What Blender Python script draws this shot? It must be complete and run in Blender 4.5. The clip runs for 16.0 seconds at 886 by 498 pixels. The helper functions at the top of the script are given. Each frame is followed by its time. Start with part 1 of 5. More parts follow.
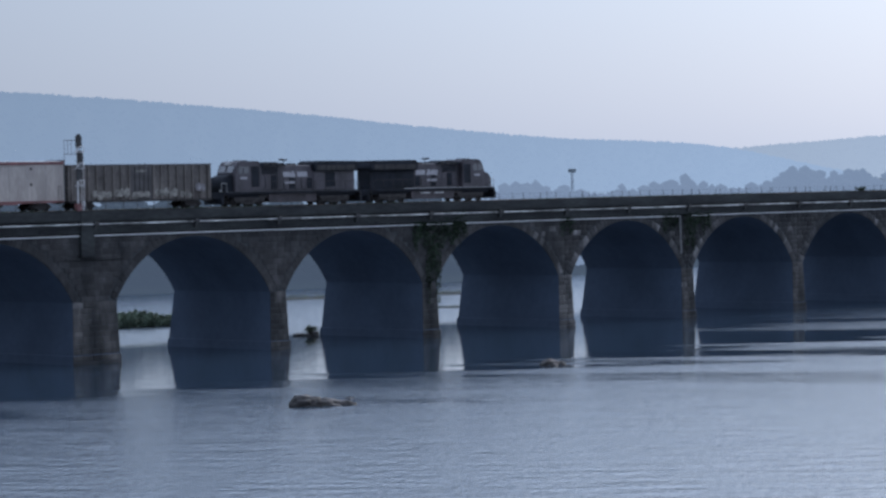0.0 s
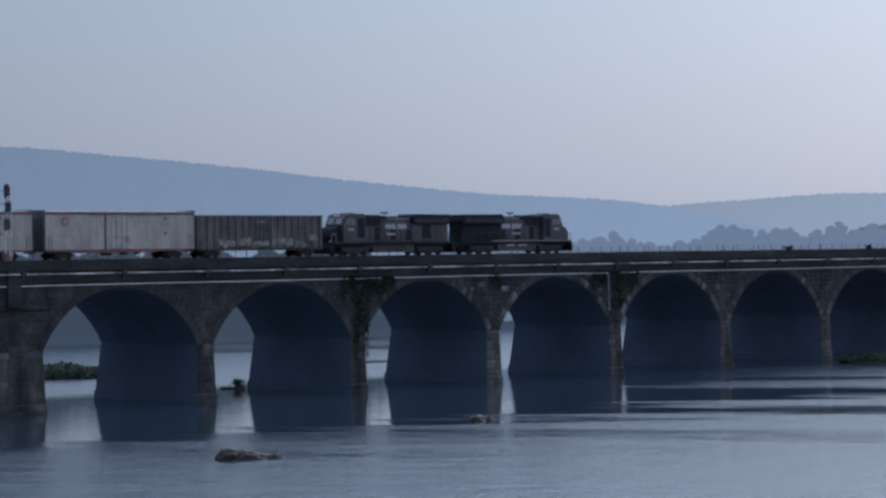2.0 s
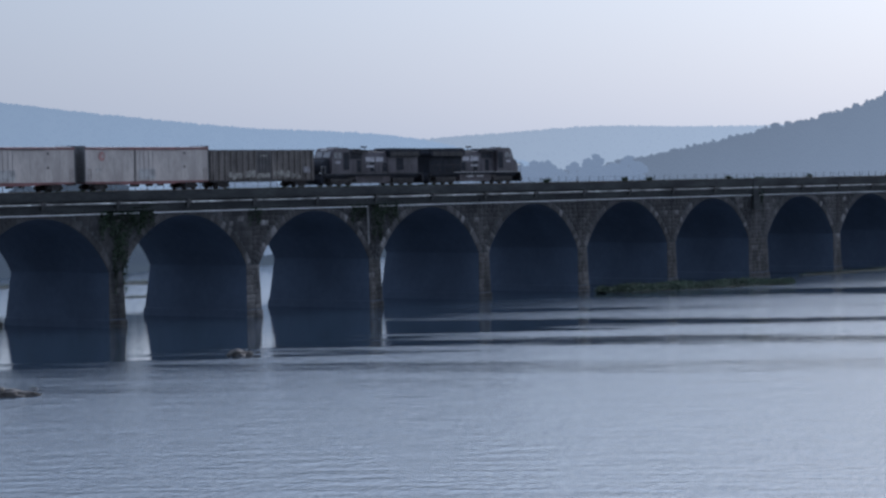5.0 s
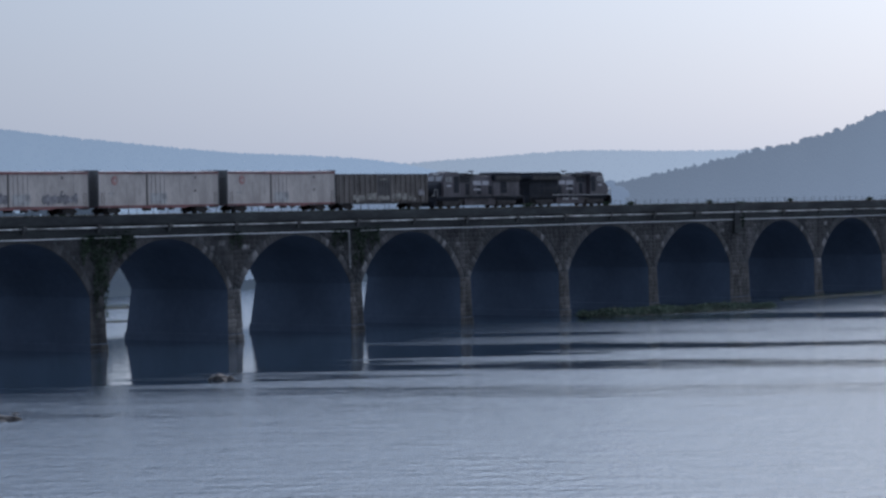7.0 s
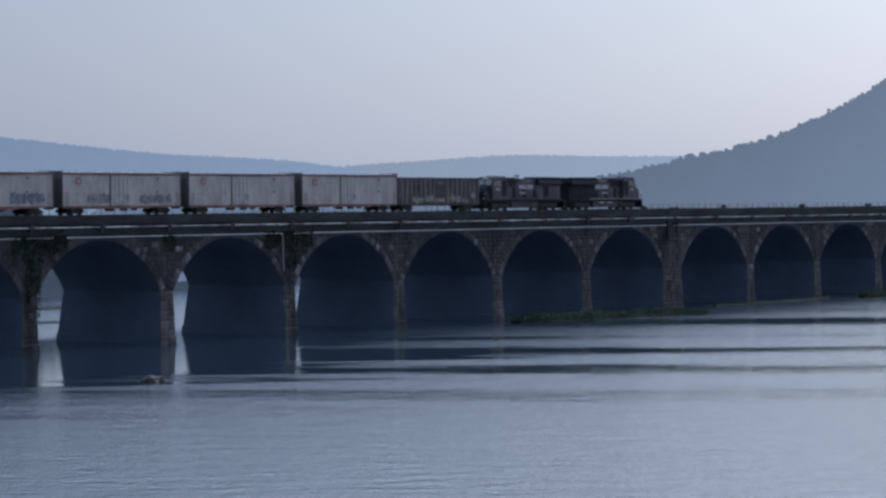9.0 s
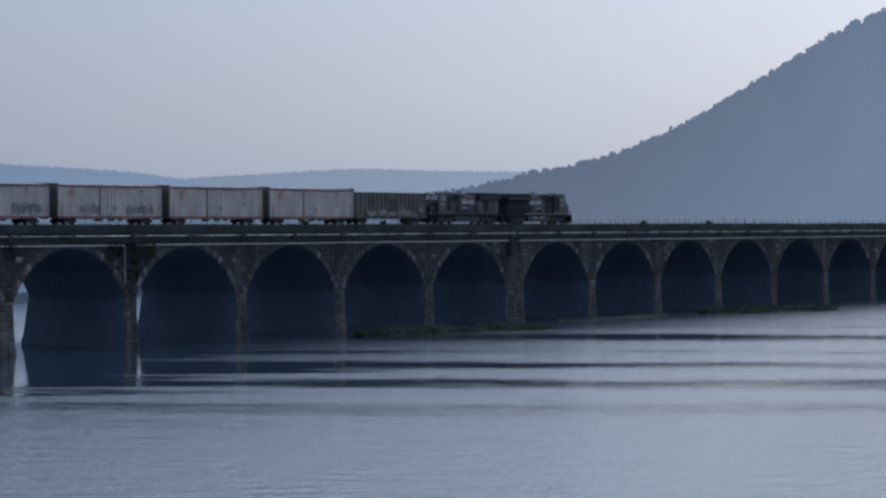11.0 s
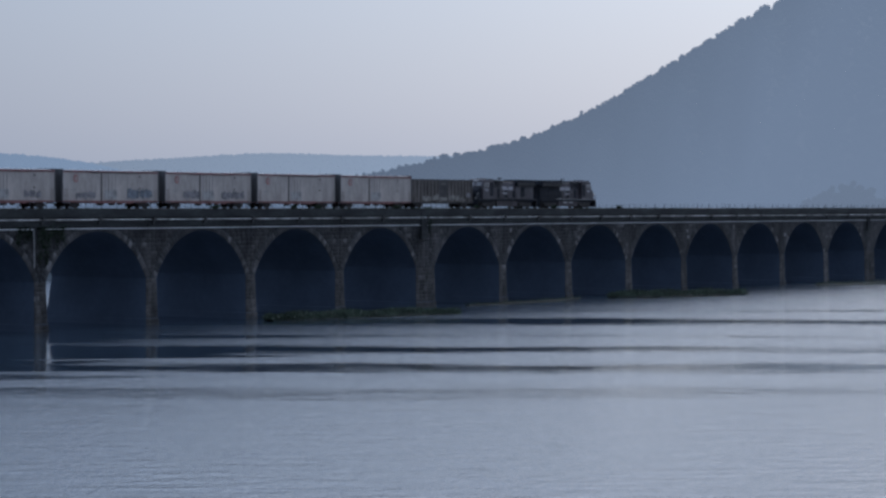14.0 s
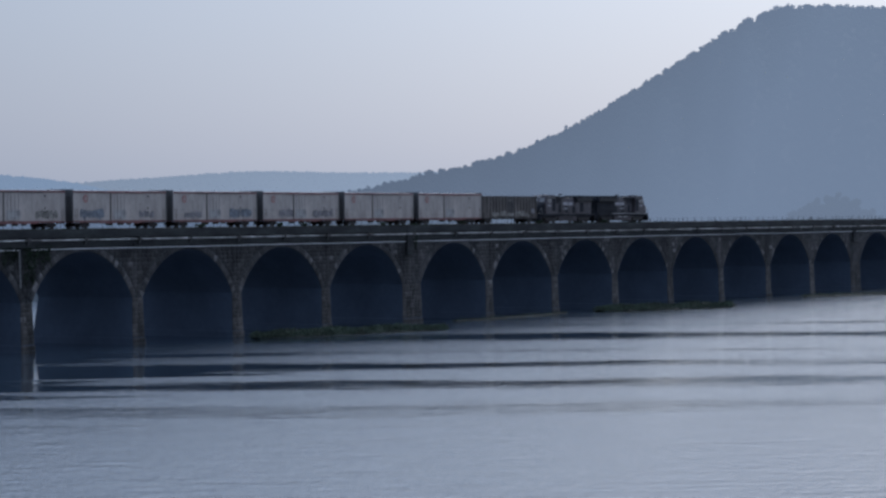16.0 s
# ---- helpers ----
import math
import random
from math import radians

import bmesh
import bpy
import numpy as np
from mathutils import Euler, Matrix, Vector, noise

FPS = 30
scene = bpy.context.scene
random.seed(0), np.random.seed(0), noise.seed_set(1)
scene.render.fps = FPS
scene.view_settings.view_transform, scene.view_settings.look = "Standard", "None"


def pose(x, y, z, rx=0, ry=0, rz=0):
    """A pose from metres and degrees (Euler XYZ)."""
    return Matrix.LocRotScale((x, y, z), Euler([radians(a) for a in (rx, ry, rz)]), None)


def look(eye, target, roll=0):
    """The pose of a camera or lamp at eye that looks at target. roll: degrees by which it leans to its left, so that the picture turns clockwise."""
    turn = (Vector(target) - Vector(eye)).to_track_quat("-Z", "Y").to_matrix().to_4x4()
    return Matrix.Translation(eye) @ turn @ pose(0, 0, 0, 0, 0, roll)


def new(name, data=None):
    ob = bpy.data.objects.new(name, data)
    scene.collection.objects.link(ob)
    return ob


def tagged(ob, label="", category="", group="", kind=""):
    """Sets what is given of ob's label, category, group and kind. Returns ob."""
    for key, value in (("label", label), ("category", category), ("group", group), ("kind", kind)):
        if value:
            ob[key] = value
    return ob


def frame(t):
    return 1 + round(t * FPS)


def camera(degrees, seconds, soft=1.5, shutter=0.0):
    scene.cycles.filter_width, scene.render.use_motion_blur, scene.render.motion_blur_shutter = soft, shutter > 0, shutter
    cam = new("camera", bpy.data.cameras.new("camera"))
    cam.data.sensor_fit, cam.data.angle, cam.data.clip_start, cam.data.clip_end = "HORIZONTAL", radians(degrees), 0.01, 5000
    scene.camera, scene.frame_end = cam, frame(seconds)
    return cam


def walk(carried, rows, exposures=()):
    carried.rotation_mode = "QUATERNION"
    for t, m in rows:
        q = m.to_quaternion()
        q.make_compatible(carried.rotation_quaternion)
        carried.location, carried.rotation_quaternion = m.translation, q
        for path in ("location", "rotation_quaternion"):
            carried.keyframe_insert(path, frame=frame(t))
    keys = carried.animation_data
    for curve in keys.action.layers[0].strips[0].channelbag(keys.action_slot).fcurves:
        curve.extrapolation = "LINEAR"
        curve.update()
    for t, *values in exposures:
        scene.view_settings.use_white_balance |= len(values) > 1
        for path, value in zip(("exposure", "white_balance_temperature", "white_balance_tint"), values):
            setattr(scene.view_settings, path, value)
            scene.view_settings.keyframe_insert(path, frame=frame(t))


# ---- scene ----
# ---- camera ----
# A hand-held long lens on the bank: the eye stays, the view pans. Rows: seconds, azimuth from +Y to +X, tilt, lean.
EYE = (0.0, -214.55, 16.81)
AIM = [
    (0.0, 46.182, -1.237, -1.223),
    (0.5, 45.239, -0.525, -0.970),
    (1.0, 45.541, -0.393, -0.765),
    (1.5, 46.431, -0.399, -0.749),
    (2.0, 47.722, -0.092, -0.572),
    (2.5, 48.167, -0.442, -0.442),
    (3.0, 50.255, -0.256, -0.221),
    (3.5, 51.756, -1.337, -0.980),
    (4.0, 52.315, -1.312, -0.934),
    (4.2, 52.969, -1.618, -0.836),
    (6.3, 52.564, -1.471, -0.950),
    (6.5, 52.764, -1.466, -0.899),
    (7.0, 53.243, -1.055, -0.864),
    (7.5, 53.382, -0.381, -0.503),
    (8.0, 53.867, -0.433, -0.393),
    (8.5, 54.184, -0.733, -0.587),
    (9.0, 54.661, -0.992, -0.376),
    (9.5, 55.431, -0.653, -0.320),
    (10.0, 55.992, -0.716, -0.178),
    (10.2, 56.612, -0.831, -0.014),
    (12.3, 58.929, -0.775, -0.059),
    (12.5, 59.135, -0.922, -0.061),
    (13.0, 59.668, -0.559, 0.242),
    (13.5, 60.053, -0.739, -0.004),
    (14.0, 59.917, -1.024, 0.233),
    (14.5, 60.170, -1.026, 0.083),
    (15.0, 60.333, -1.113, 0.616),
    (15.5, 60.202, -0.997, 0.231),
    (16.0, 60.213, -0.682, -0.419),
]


def aim(az, tilt, lean):
    return pose(*EYE, 90 + tilt, 0, -az) @ pose(0, 0, 0, 0, 0, lean)


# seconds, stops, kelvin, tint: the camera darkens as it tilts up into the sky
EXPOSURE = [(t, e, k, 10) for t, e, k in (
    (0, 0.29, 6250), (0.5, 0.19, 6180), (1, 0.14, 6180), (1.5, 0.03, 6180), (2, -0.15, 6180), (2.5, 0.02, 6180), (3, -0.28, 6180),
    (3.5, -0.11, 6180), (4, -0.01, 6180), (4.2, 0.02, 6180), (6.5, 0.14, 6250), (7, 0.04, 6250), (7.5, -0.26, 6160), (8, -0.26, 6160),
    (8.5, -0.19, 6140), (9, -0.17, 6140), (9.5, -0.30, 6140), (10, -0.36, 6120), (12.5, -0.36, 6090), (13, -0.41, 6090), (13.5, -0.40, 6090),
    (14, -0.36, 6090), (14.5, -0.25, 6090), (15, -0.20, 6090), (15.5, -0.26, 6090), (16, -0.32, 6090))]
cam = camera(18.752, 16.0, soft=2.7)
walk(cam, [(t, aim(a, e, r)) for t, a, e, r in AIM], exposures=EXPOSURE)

# ---- world and sun ----
SUN_AZ, SUN_EL = 84.0, 30.0
world = bpy.data.worlds.new("hazy_morning")
scene.world = world
world.use_nodes = True
wn = world.node_tree
wn.nodes.clear()
w_out = wn.nodes.new("ShaderNodeOutputWorld")
w_bg = wn.nodes.new("ShaderNodeBackground")
w_sky = wn.nodes.new("ShaderNodeTexSky")
w_sky.sky_type = "NISHITA"
w_sky.sun_disc = False
w_sky.sun_elevation = radians(SUN_EL)
w_sky.sun_rotation = radians(SUN_AZ)
w_sky.dust_density = 2.6
w_sky.ozone_density = 3.0
w_sky.air_density = 1.2
w_gain = wn.nodes.new("ShaderNodeMix")
w_gain.data_type = "RGBA"
w_gain.inputs[0].default_value = 0.76
w_gain.inputs[7].default_value = (4.75, 5.62, 7.45, 1)
w_bg.inputs[1].default_value = 0.1
wn.links.new(w_sky.outputs[0], w_gain.inputs[6])
# a hazy sky grows brighter from the horizon towards the zenith
w_dir = wn.nodes.new("ShaderNodeTexCoord")
w_xyz = wn.nodes.new("ShaderNodeSeparateXYZ")
w_up = wn.nodes.new("ShaderNodeMapRange")
w_up.interpolation_type = "SMOOTHSTEP"
w_up.inputs[1].default_value, w_up.inputs[2].default_value = 0.08, 0.6
w_up.inputs[3].default_value, w_up.inputs[4].default_value = 1.0, 2.1
w_mul = wn.nodes.new("ShaderNodeVectorMath")
w_mul.operation = "SCALE"
wn.links.new(w_dir.outputs["Generated"], w_xyz.inputs[0])
wn.links.new(w_xyz.outputs[2], w_up.inputs[0])
wn.links.new(w_gain.outputs[2], w_mul.inputs[0])
wn.links.new(w_up.outputs[0], w_mul.inputs["Scale"])
# and from far off towards the sun, whose glow spreads wide in the haze
w_dot = wn.nodes.new("ShaderNodeVectorMath")
w_dot.operation = "DOT_PRODUCT"
w_dot.inputs[1].default_value = (math.sin(radians(SUN_AZ)) * math.cos(radians(SUN_EL)), math.cos(radians(SUN_AZ)) * math.cos(radians(SUN_EL)), math.sin(radians(SUN_EL)))
w_ang = wn.nodes.new("ShaderNodeMath")
w_ang.operation = "ARCCOSINE"
w_glow = wn.nodes.new("ShaderNodeMapRange")
w_glow.inputs[1].default_value, w_glow.inputs[2].default_value = 0.5, 1.05
w_glow.inputs[3].default_value, w_glow.inputs[4].default_value = 0.456, -0.62
w_pow = wn.nodes.new("ShaderNodeMath")
w_pow.operation = "POWER"
w_pow.inputs[0].default_value = 2.0
w_aur = wn.nodes.new("ShaderNodeVectorMath")
w_aur.operation = "SCALE"
wn.links.new(w_dir.outputs["Generated"], w_dot.inputs[0])
wn.links.new(w_dot.outputs["Value"], w_ang.inputs[0])
wn.links.new(w_ang.outputs[0], w_glow.inputs[0])
wn.links.new(w_glow.outputs[0], w_pow.inputs[1])
wn.links.new(w_mul.outputs[0], w_aur.inputs[0])
wn.links.new(w_pow.outputs[0], w_aur.inputs["Scale"])
wn.links.new(w_aur.outputs[0], w_bg.inputs[0])
wn.links.new(w_bg.outputs[0], w_out.inputs[0])

sun = new("sun", bpy.data.lights.new("sun", "SUN"))
sun.data.energy = 1.0
sun.data.angle = radians(8)
sun.data.color = (1.0, 0.93, 0.85)
sun.matrix_world = look((0, 0, 300), (-math.sin(radians(SUN_AZ)) * math.cos(radians(SUN_EL)) * 100,
                                      -math.cos(radians(SUN_AZ)) * math.cos(radians(SUN_EL)) * 100,
                                      300 - math.sin(radians(SUN_EL)) * 100))


# ---- materials ----
def material(name, rgb, rough=0.8, metal=0.0, var=0.25, scale=1.0, fine=8.0, bump=0.2, dist=0.03, rgb2=None, island=0.0, rnd=0.0, stretch=(1, 1, 1), world=False):
    """Base colour broken by stains of size 1/scale and grain of size 1/fine, with fine relief."""
    m = bpy.data.materials.new(name)
    m.use_nodes = True
    nt = m.node_tree
    bs = nt.nodes["Principled BSDF"]
    bs.inputs["Roughness"].default_value = rough
    bs.inputs["Metallic"].default_value = metal
    geo = nt.nodes.new("ShaderNodeTexCoord")
    mp = nt.nodes.new("ShaderNodeMapping")
    mp.inputs["Scale"].default_value = stretch
    if world:
        geo = nt.nodes.new("ShaderNodeNewGeometry")
    nt.links.new(geo.outputs["Position" if world else "Object"], mp.inputs[0])
    n1 = nt.nodes.new("ShaderNodeTexNoise")
    n1.inputs["Scale"].default_value = scale
    n1.inputs["Detail"].default_value = 4
    n2 = nt.nodes.new("ShaderNodeTexNoise")
    n2.inputs["Scale"].default_value = fine
    n2.inputs["Detail"].default_value = 3
    for n in (n1, n2):
        nt.links.new(mp.outputs[0], n.inputs["Vector"])
    dark = tuple(c * (1 - var) for c in rgb)
    lite = rgb2 or tuple(min(1, c * (1 + var)) for c in rgb)
    r1 = nt.nodes.new("ShaderNodeValToRGB")
    r1.color_ramp.elements[0].position, r1.color_ramp.elements[1].position = 0.35, 0.68
    r1.color_ramp.elements[0].color = (*dark, 1)
    r1.color_ramp.elements[1].color = (*lite, 1)
    nt.links.new(n1.outputs[0], r1.inputs[0])
    mr = nt.nodes.new("ShaderNodeMapRange")
    mr.inputs[1].default_value, mr.inputs[2].default_value = 0.3, 0.7
    mr.inputs[3].default_value, mr.inputs[4].default_value = 1 - var * 0.7, 1 + var * 0.5
    nt.links.new(n2.outputs[0], mr.inputs[0])
    value = mr.outputs[0]
    for amount, node, out in ((island, "ShaderNodeNewGeometry", "Random Per Island"), (rnd, "ShaderNodeObjectInfo", "Random")):
        if amount:
            nd = nt.nodes.new(node)
            m2 = nt.nodes.new("ShaderNodeMapRange")
            m2.inputs[3].default_value, m2.inputs[4].default_value = 1 - amount, 1 + amount
            nt.links.new(nd.outputs[out], m2.inputs[0])
            mu = nt.nodes.new("ShaderNodeMath")
            mu.operation = "MULTIPLY"
            nt.links.new(value, mu.inputs[0])
            nt.links.new(m2.outputs[0], mu.inputs[1])
            value = mu.outputs[0]
    mx = nt.nodes.new("ShaderNodeVectorMath")
    mx.operation = "SCALE"
    nt.links.new(r1.outputs[0], mx.inputs[0])
    nt.links.new(value, mx.inputs["Scale"])
    nt.links.new(mx.outputs[0], bs.inputs["Base Color"])
    if bump:
        bp = nt.nodes.new("ShaderNodeBump")
        bp.inputs["Strength"].default_value = bump
        bp.inputs["Distance"].default_value = dist
        nt.links.new(n2.outputs[0], bp.inputs["Height"])
        nt.links.new(bp.outputs[0], bs.inputs["Normal"])
    return m


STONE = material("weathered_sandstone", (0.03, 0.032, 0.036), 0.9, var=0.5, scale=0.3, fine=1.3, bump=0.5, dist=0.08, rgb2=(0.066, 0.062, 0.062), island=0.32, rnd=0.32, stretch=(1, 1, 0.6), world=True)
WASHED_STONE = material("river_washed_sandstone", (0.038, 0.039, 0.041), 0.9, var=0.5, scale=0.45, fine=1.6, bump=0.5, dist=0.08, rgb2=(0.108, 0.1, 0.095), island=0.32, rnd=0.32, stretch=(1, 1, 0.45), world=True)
LIME_STONE = material("lime_streaked_sandstone", (0.07, 0.068, 0.067), 0.9, var=0.45, scale=0.8, fine=2.5, bump=0.4, dist=0.06, rgb2=(0.16, 0.152, 0.15), island=0.4, rnd=0.4, stretch=(1, 1, 0.5), world=True)
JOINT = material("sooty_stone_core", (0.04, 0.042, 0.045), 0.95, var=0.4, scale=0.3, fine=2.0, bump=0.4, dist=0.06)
# blue of haze and shade put into the stone colour of vaults and piers
VAULT = material("haze_blue_stone", (0.068, 0.094, 0.14), 0.95, var=0.12, scale=0.2, fine=1.5, bump=0.3, dist=0.05, world=True)
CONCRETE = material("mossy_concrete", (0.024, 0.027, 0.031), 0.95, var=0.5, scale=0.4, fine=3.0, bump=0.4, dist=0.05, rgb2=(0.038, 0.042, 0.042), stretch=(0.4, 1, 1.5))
BALLAST = material("grey_ballast", (0.16, 0.15, 0.14), 0.95, var=0.3, scale=0.5, fine=9.0, bump=0.7, dist=0.06)
STEEL = material("worn_rail_steel", (0.16, 0.12, 0.10), 0.5, 0.6, var=0.3, scale=2, fine=20)
PIPE_DIRTY = material("pale_pipe_with_dirt", (0.4, 0.4, 0.39), 0.5, var=0.75, scale=0.3, fine=1.8, bump=0.05, rgb2=(0.8, 0.8, 0.78))
PIPE = material("pale_painted_pipe", (0.88, 0.88, 0.86), 0.45, var=0.2, scale=0.35, fine=6, bump=0.05)
DARKMETAL = material("dark_painted_metal", (0.03, 0.03, 0.032), 0.6, var=0.3, scale=1.5, fine=12, bump=0.1)
ROCK = material("wet_river_rock", (0.034, 0.028, 0.025), 0.6, var=0.4, scale=0.8, fine=5, bump=0.6, dist=0.08)
LOCO_BLACK = material("black_locomotive_paint", (0.012, 0.015, 0.022), 0.75, var=0.35, scale=0.8, fine=7, bump=0.08)
LOCO_BLACK.node_tree.nodes["Principled BSDF"].inputs["Specular IOR Level"].default_value = 0.25
CAR_WHITE = material("dirty_white_car_paint", (0.4, 0.355, 0.325), 0.6, var=0.2, scale=0.5, fine=5, bump=0.1, stretch=(1, 1, 0.35))
CAR_RED = material("oxide_red_car_paint", (0.17, 0.07, 0.07), 0.65, var=0.3, scale=0.7, fine=6, bump=0.1)
HOPPER = material("grimy_brown_grey_car_paint", (0.12, 0.105, 0.096), 0.75, var=0.4, scale=0.6, fine=5, bump=0.2, stretch=(1, 1, 0.4))


# ---- mesh helpers ----
def box(bm, x0, x1, y0, y1, z0, z1, bevel=0.0):
    v = [bm.verts.new((x, y, z)) for z in (z0, z1) for x, y in ((x0, y0), (x1, y0), (x1, y1), (x0, y1))]
    fs = [bm.faces.new([v[i] for i in q]) for q in ((3, 2, 1, 0), (4, 5, 6, 7), (0, 1, 5, 4), (1, 2, 6, 5), (2, 3, 7, 6), (3, 0, 4, 7))]
    if bevel:
        es = list({e for f in fs for e in f.edges})
        bmesh.ops.bevel(bm, geom=es, offset=bevel, segments=2, affect="EDGES", profile=0.5)


def rod(bm, a, b, r, n=8, r2=None):
    a, b = Vector(a), Vector(b)
    d = (b - a).normalized()
    u = d.orthogonal().normalized()
    w = d.cross(u)
    r2 = r if r2 is None else r2
    ra, rb = [], []
    for i in range(n):
        c = math.cos(2 * math.pi * i / n) * u + math.sin(2 * math.pi * i / n) * w
        ra.append(bm.verts.new(a + c * r))
        rb.append(bm.verts.new(b + c * r2))
    for i in range(n):
        j = (i + 1) % n
        bm.faces.new((ra[i], ra[j], rb[j], rb[i]))
    bm.faces.new(ra[::-1])
    bm.faces.new(rb)


def prism(bm, outline, y0, y1):
    """An outline in x and z, drawn out from y0 to y1."""
    a = [bm.verts.new((x, y0, z)) for x, z in outline]
    b = [bm.verts.new((x, y1, z)) for x, z in outline]
    n = len(a)
    for i in range(n):
        j = (i + 1) % n
        bm.faces.new((a[i], b[i], b[j], a[j]))
    bm.faces.new(a)
    bm.faces.new(b[::-1])


def mesh_of(name, bm, mat):
    bmesh.ops.recalc_face_normals(bm, faces=bm.faces)
    me = bpy.data.meshes.new(name)
    bm.to_mesh(me)
    bm.free()
    me.materials.append(mat)
    return me


def part(name, bm, mat, parent=None, label="", at=None, smooth=False):
    me = bm if isinstance(bm, bpy.types.Mesh) else mesh_of(name, bm, mat)
    if smooth:
        for f in me.polygons:
            f.use_smooth = True
    ob = new(name, me)
    if parent:
        ob.parent = parent
    if at:
        ob.matrix_basis = at
    if label:
        tagged(ob, label)
    return ob


def B():
    return bmesh.new()

# ---- river ----
def water_material():
    m = bpy.data.materials.new("river_water")
    m.use_nodes = True
    nt = m.node_tree
    L = nt.links.new
    bs = nt.nodes["Principled BSDF"]
    bs.inputs["Base Color"].default_value = (0.026, 0.042, 0.063, 1)
    bs.inputs["IOR"].default_value = 2.2
    bs.inputs["Specular Tint"].default_value = (0.86, 0.95, 1.0, 1)
    geo = nt.nodes.new("ShaderNodeNewGeometry")

    def noise_of(along, across, detail=3.0, turn=-44):
        """Noise stretched along the ripples' crests: its sizes in metres."""
        mp = nt.nodes.new("ShaderNodeMapping")
        mp.vector_type = "TEXTURE"
        mp.inputs["Scale"].default_value = (along, across, 1)
        mp.inputs["Rotation"].default_value = (0, 0, radians(turn))
        L(geo.outputs["Position"], mp.inputs[0])
        n = nt.nodes.new("ShaderNodeTexNoise")
        n.inputs["Scale"].default_value = 1.0
        n.inputs["Detail"].default_value = detail
        L(mp.outputs[0], n.inputs["Vector"])
        return n.outputs[0]

    def maprange(v, a, b, c, d):
        mr = nt.nodes.new("ShaderNodeMapRange")
        mr.interpolation_type = "SMOOTHSTEP"
        for i, q in enumerate((a, b, c, d)):
            mr.inputs[i + 1].default_value = q
        L(v, mr.inputs[0])
        return mr.outputs[0]

    def math_of(op, a, b):
        n = nt.nodes.new("ShaderNodeMath")
        n.operation = op
        for i, q in enumerate((a, b)):
            if isinstance(q, (int, float)):
                n.inputs[i].default_value = q
            else:
                L(q, n.inputs[i])
        return n.outputs[0]

    xyz = nt.nodes.new("ShaderNodeSeparateXYZ")
    L(geo.outputs["Position"], xyz.inputs[0])
    x_pos, y_pos = xyz.outputs[0], xyz.outputs[1]
    # slack water below the western piers; the open river is ruffled, with long slicks trailing through it
    streaks = noise_of(70.0, 9.0, 5.0, -50)
    reach = math_of("ADD", maprange(x_pos, 140.0, 215.0, 31.0, 49.0), maprange(x_pos, 218.0, 305.0, 0.0, -50.0))
    beyond = math_of("SUBTRACT", math_of("MULTIPLY", y_pos, -1.0), reach)
    wobble = math_of("MULTIPLY", math_of("SUBTRACT", streaks, 0.5), maprange(x_pos, 180.0, 270.0, 75.0, 150.0))
    near = maprange(math_of("ADD", beyond, wobble), -6.0, 6.0, 0.0, 1.0)
    out = math_of("ADD", math_of("MULTIPLY", x_pos, 0.819), math_of("MULTIPLY", y_pos, 0.574))
    warp = math_of("MULTIPLY", math_of("SUBTRACT", noise_of(130.0, 34.0, 3.0, -55), 0.5), 26.0)
    frayed = math_of("MULTIPLY", math_of("SUBTRACT", noise_of(30.0, 4.0, 5.0, -57), 0.5), 20.0)
    torn = math_of("MULTIPLY", math_of("SUBTRACT", noise_of(9.0, 1.7, 4.0, -57), 0.5), 11.0)
    out = math_of("ADD", math_of("ADD", out, torn), math_of("ADD", warp, frayed))
    slicks = None
    for at, half, depth in ((92.0, 4.0, 0.22), (113.0, 7.0, 0.5), (147.0, 6.5, 0.9), (179.0, 7.5, 0.9), (206.0, 3.0, 0.55), (246.0, 9.0, 0.88), (290.0, 6.0, 0.6)):
        gap = math_of("ABSOLUTE", math_of("SUBTRACT", out, at), 0.0)
        band = maprange(gap, half * 0.1, half * 1.7, depth, 0.0)
        slicks = band if slicks is None else math_of("MAXIMUM", slicks, band)
    broken = maprange(noise_of(90.0, 22.0, 3.0, -55), 0.3, 0.5, 0.25, 1.0)
    slick = math_of("SUBTRACT", 1.0, math_of("MULTIPLY", slicks, broken))
    gusts = maprange(noise_of(26.0, 3.6, 5.0, -52), 0.3, 0.7, 0.72, 1.2)
    far = math_of("MULTIPLY", maprange(y_pos, 16.0, 30.0, 0.0, 1.0), maprange(y_pos, 300.0, 400.0, 1.0, 0.3))
    open_water = math_of("MULTIPLY", math_of("MULTIPLY", near, slick), gusts)
    ruffle = math_of("ADD", math_of("MAXIMUM", open_water, far), 0.08)
    chop = noise_of(1.5, 0.8, 4.0, -50)
    swell = noise_of(5.0, 2.0, 2.0, -54)
    grain = noise_of(0.45, 1.1, 2.0, -50)
    height = math_of("ADD", math_of("ADD", math_of("MULTIPLY", chop, 0.6), math_of("MULTIPLY", swell, 0.8)), math_of("MULTIPLY", grain, 0.5))
    bp = nt.nodes.new("ShaderNodeBump")
    bp.inputs["Distance"].default_value = 0.2
    L(height, bp.inputs["Height"])
    L(ruffle, bp.inputs["Strength"])
    L(bp.outputs[0], bs.inputs["Normal"])
    L(maprange(ruffle, 0.1, 1.0, 0.05, 0.2), bs.inputs["Roughness"])
    return m


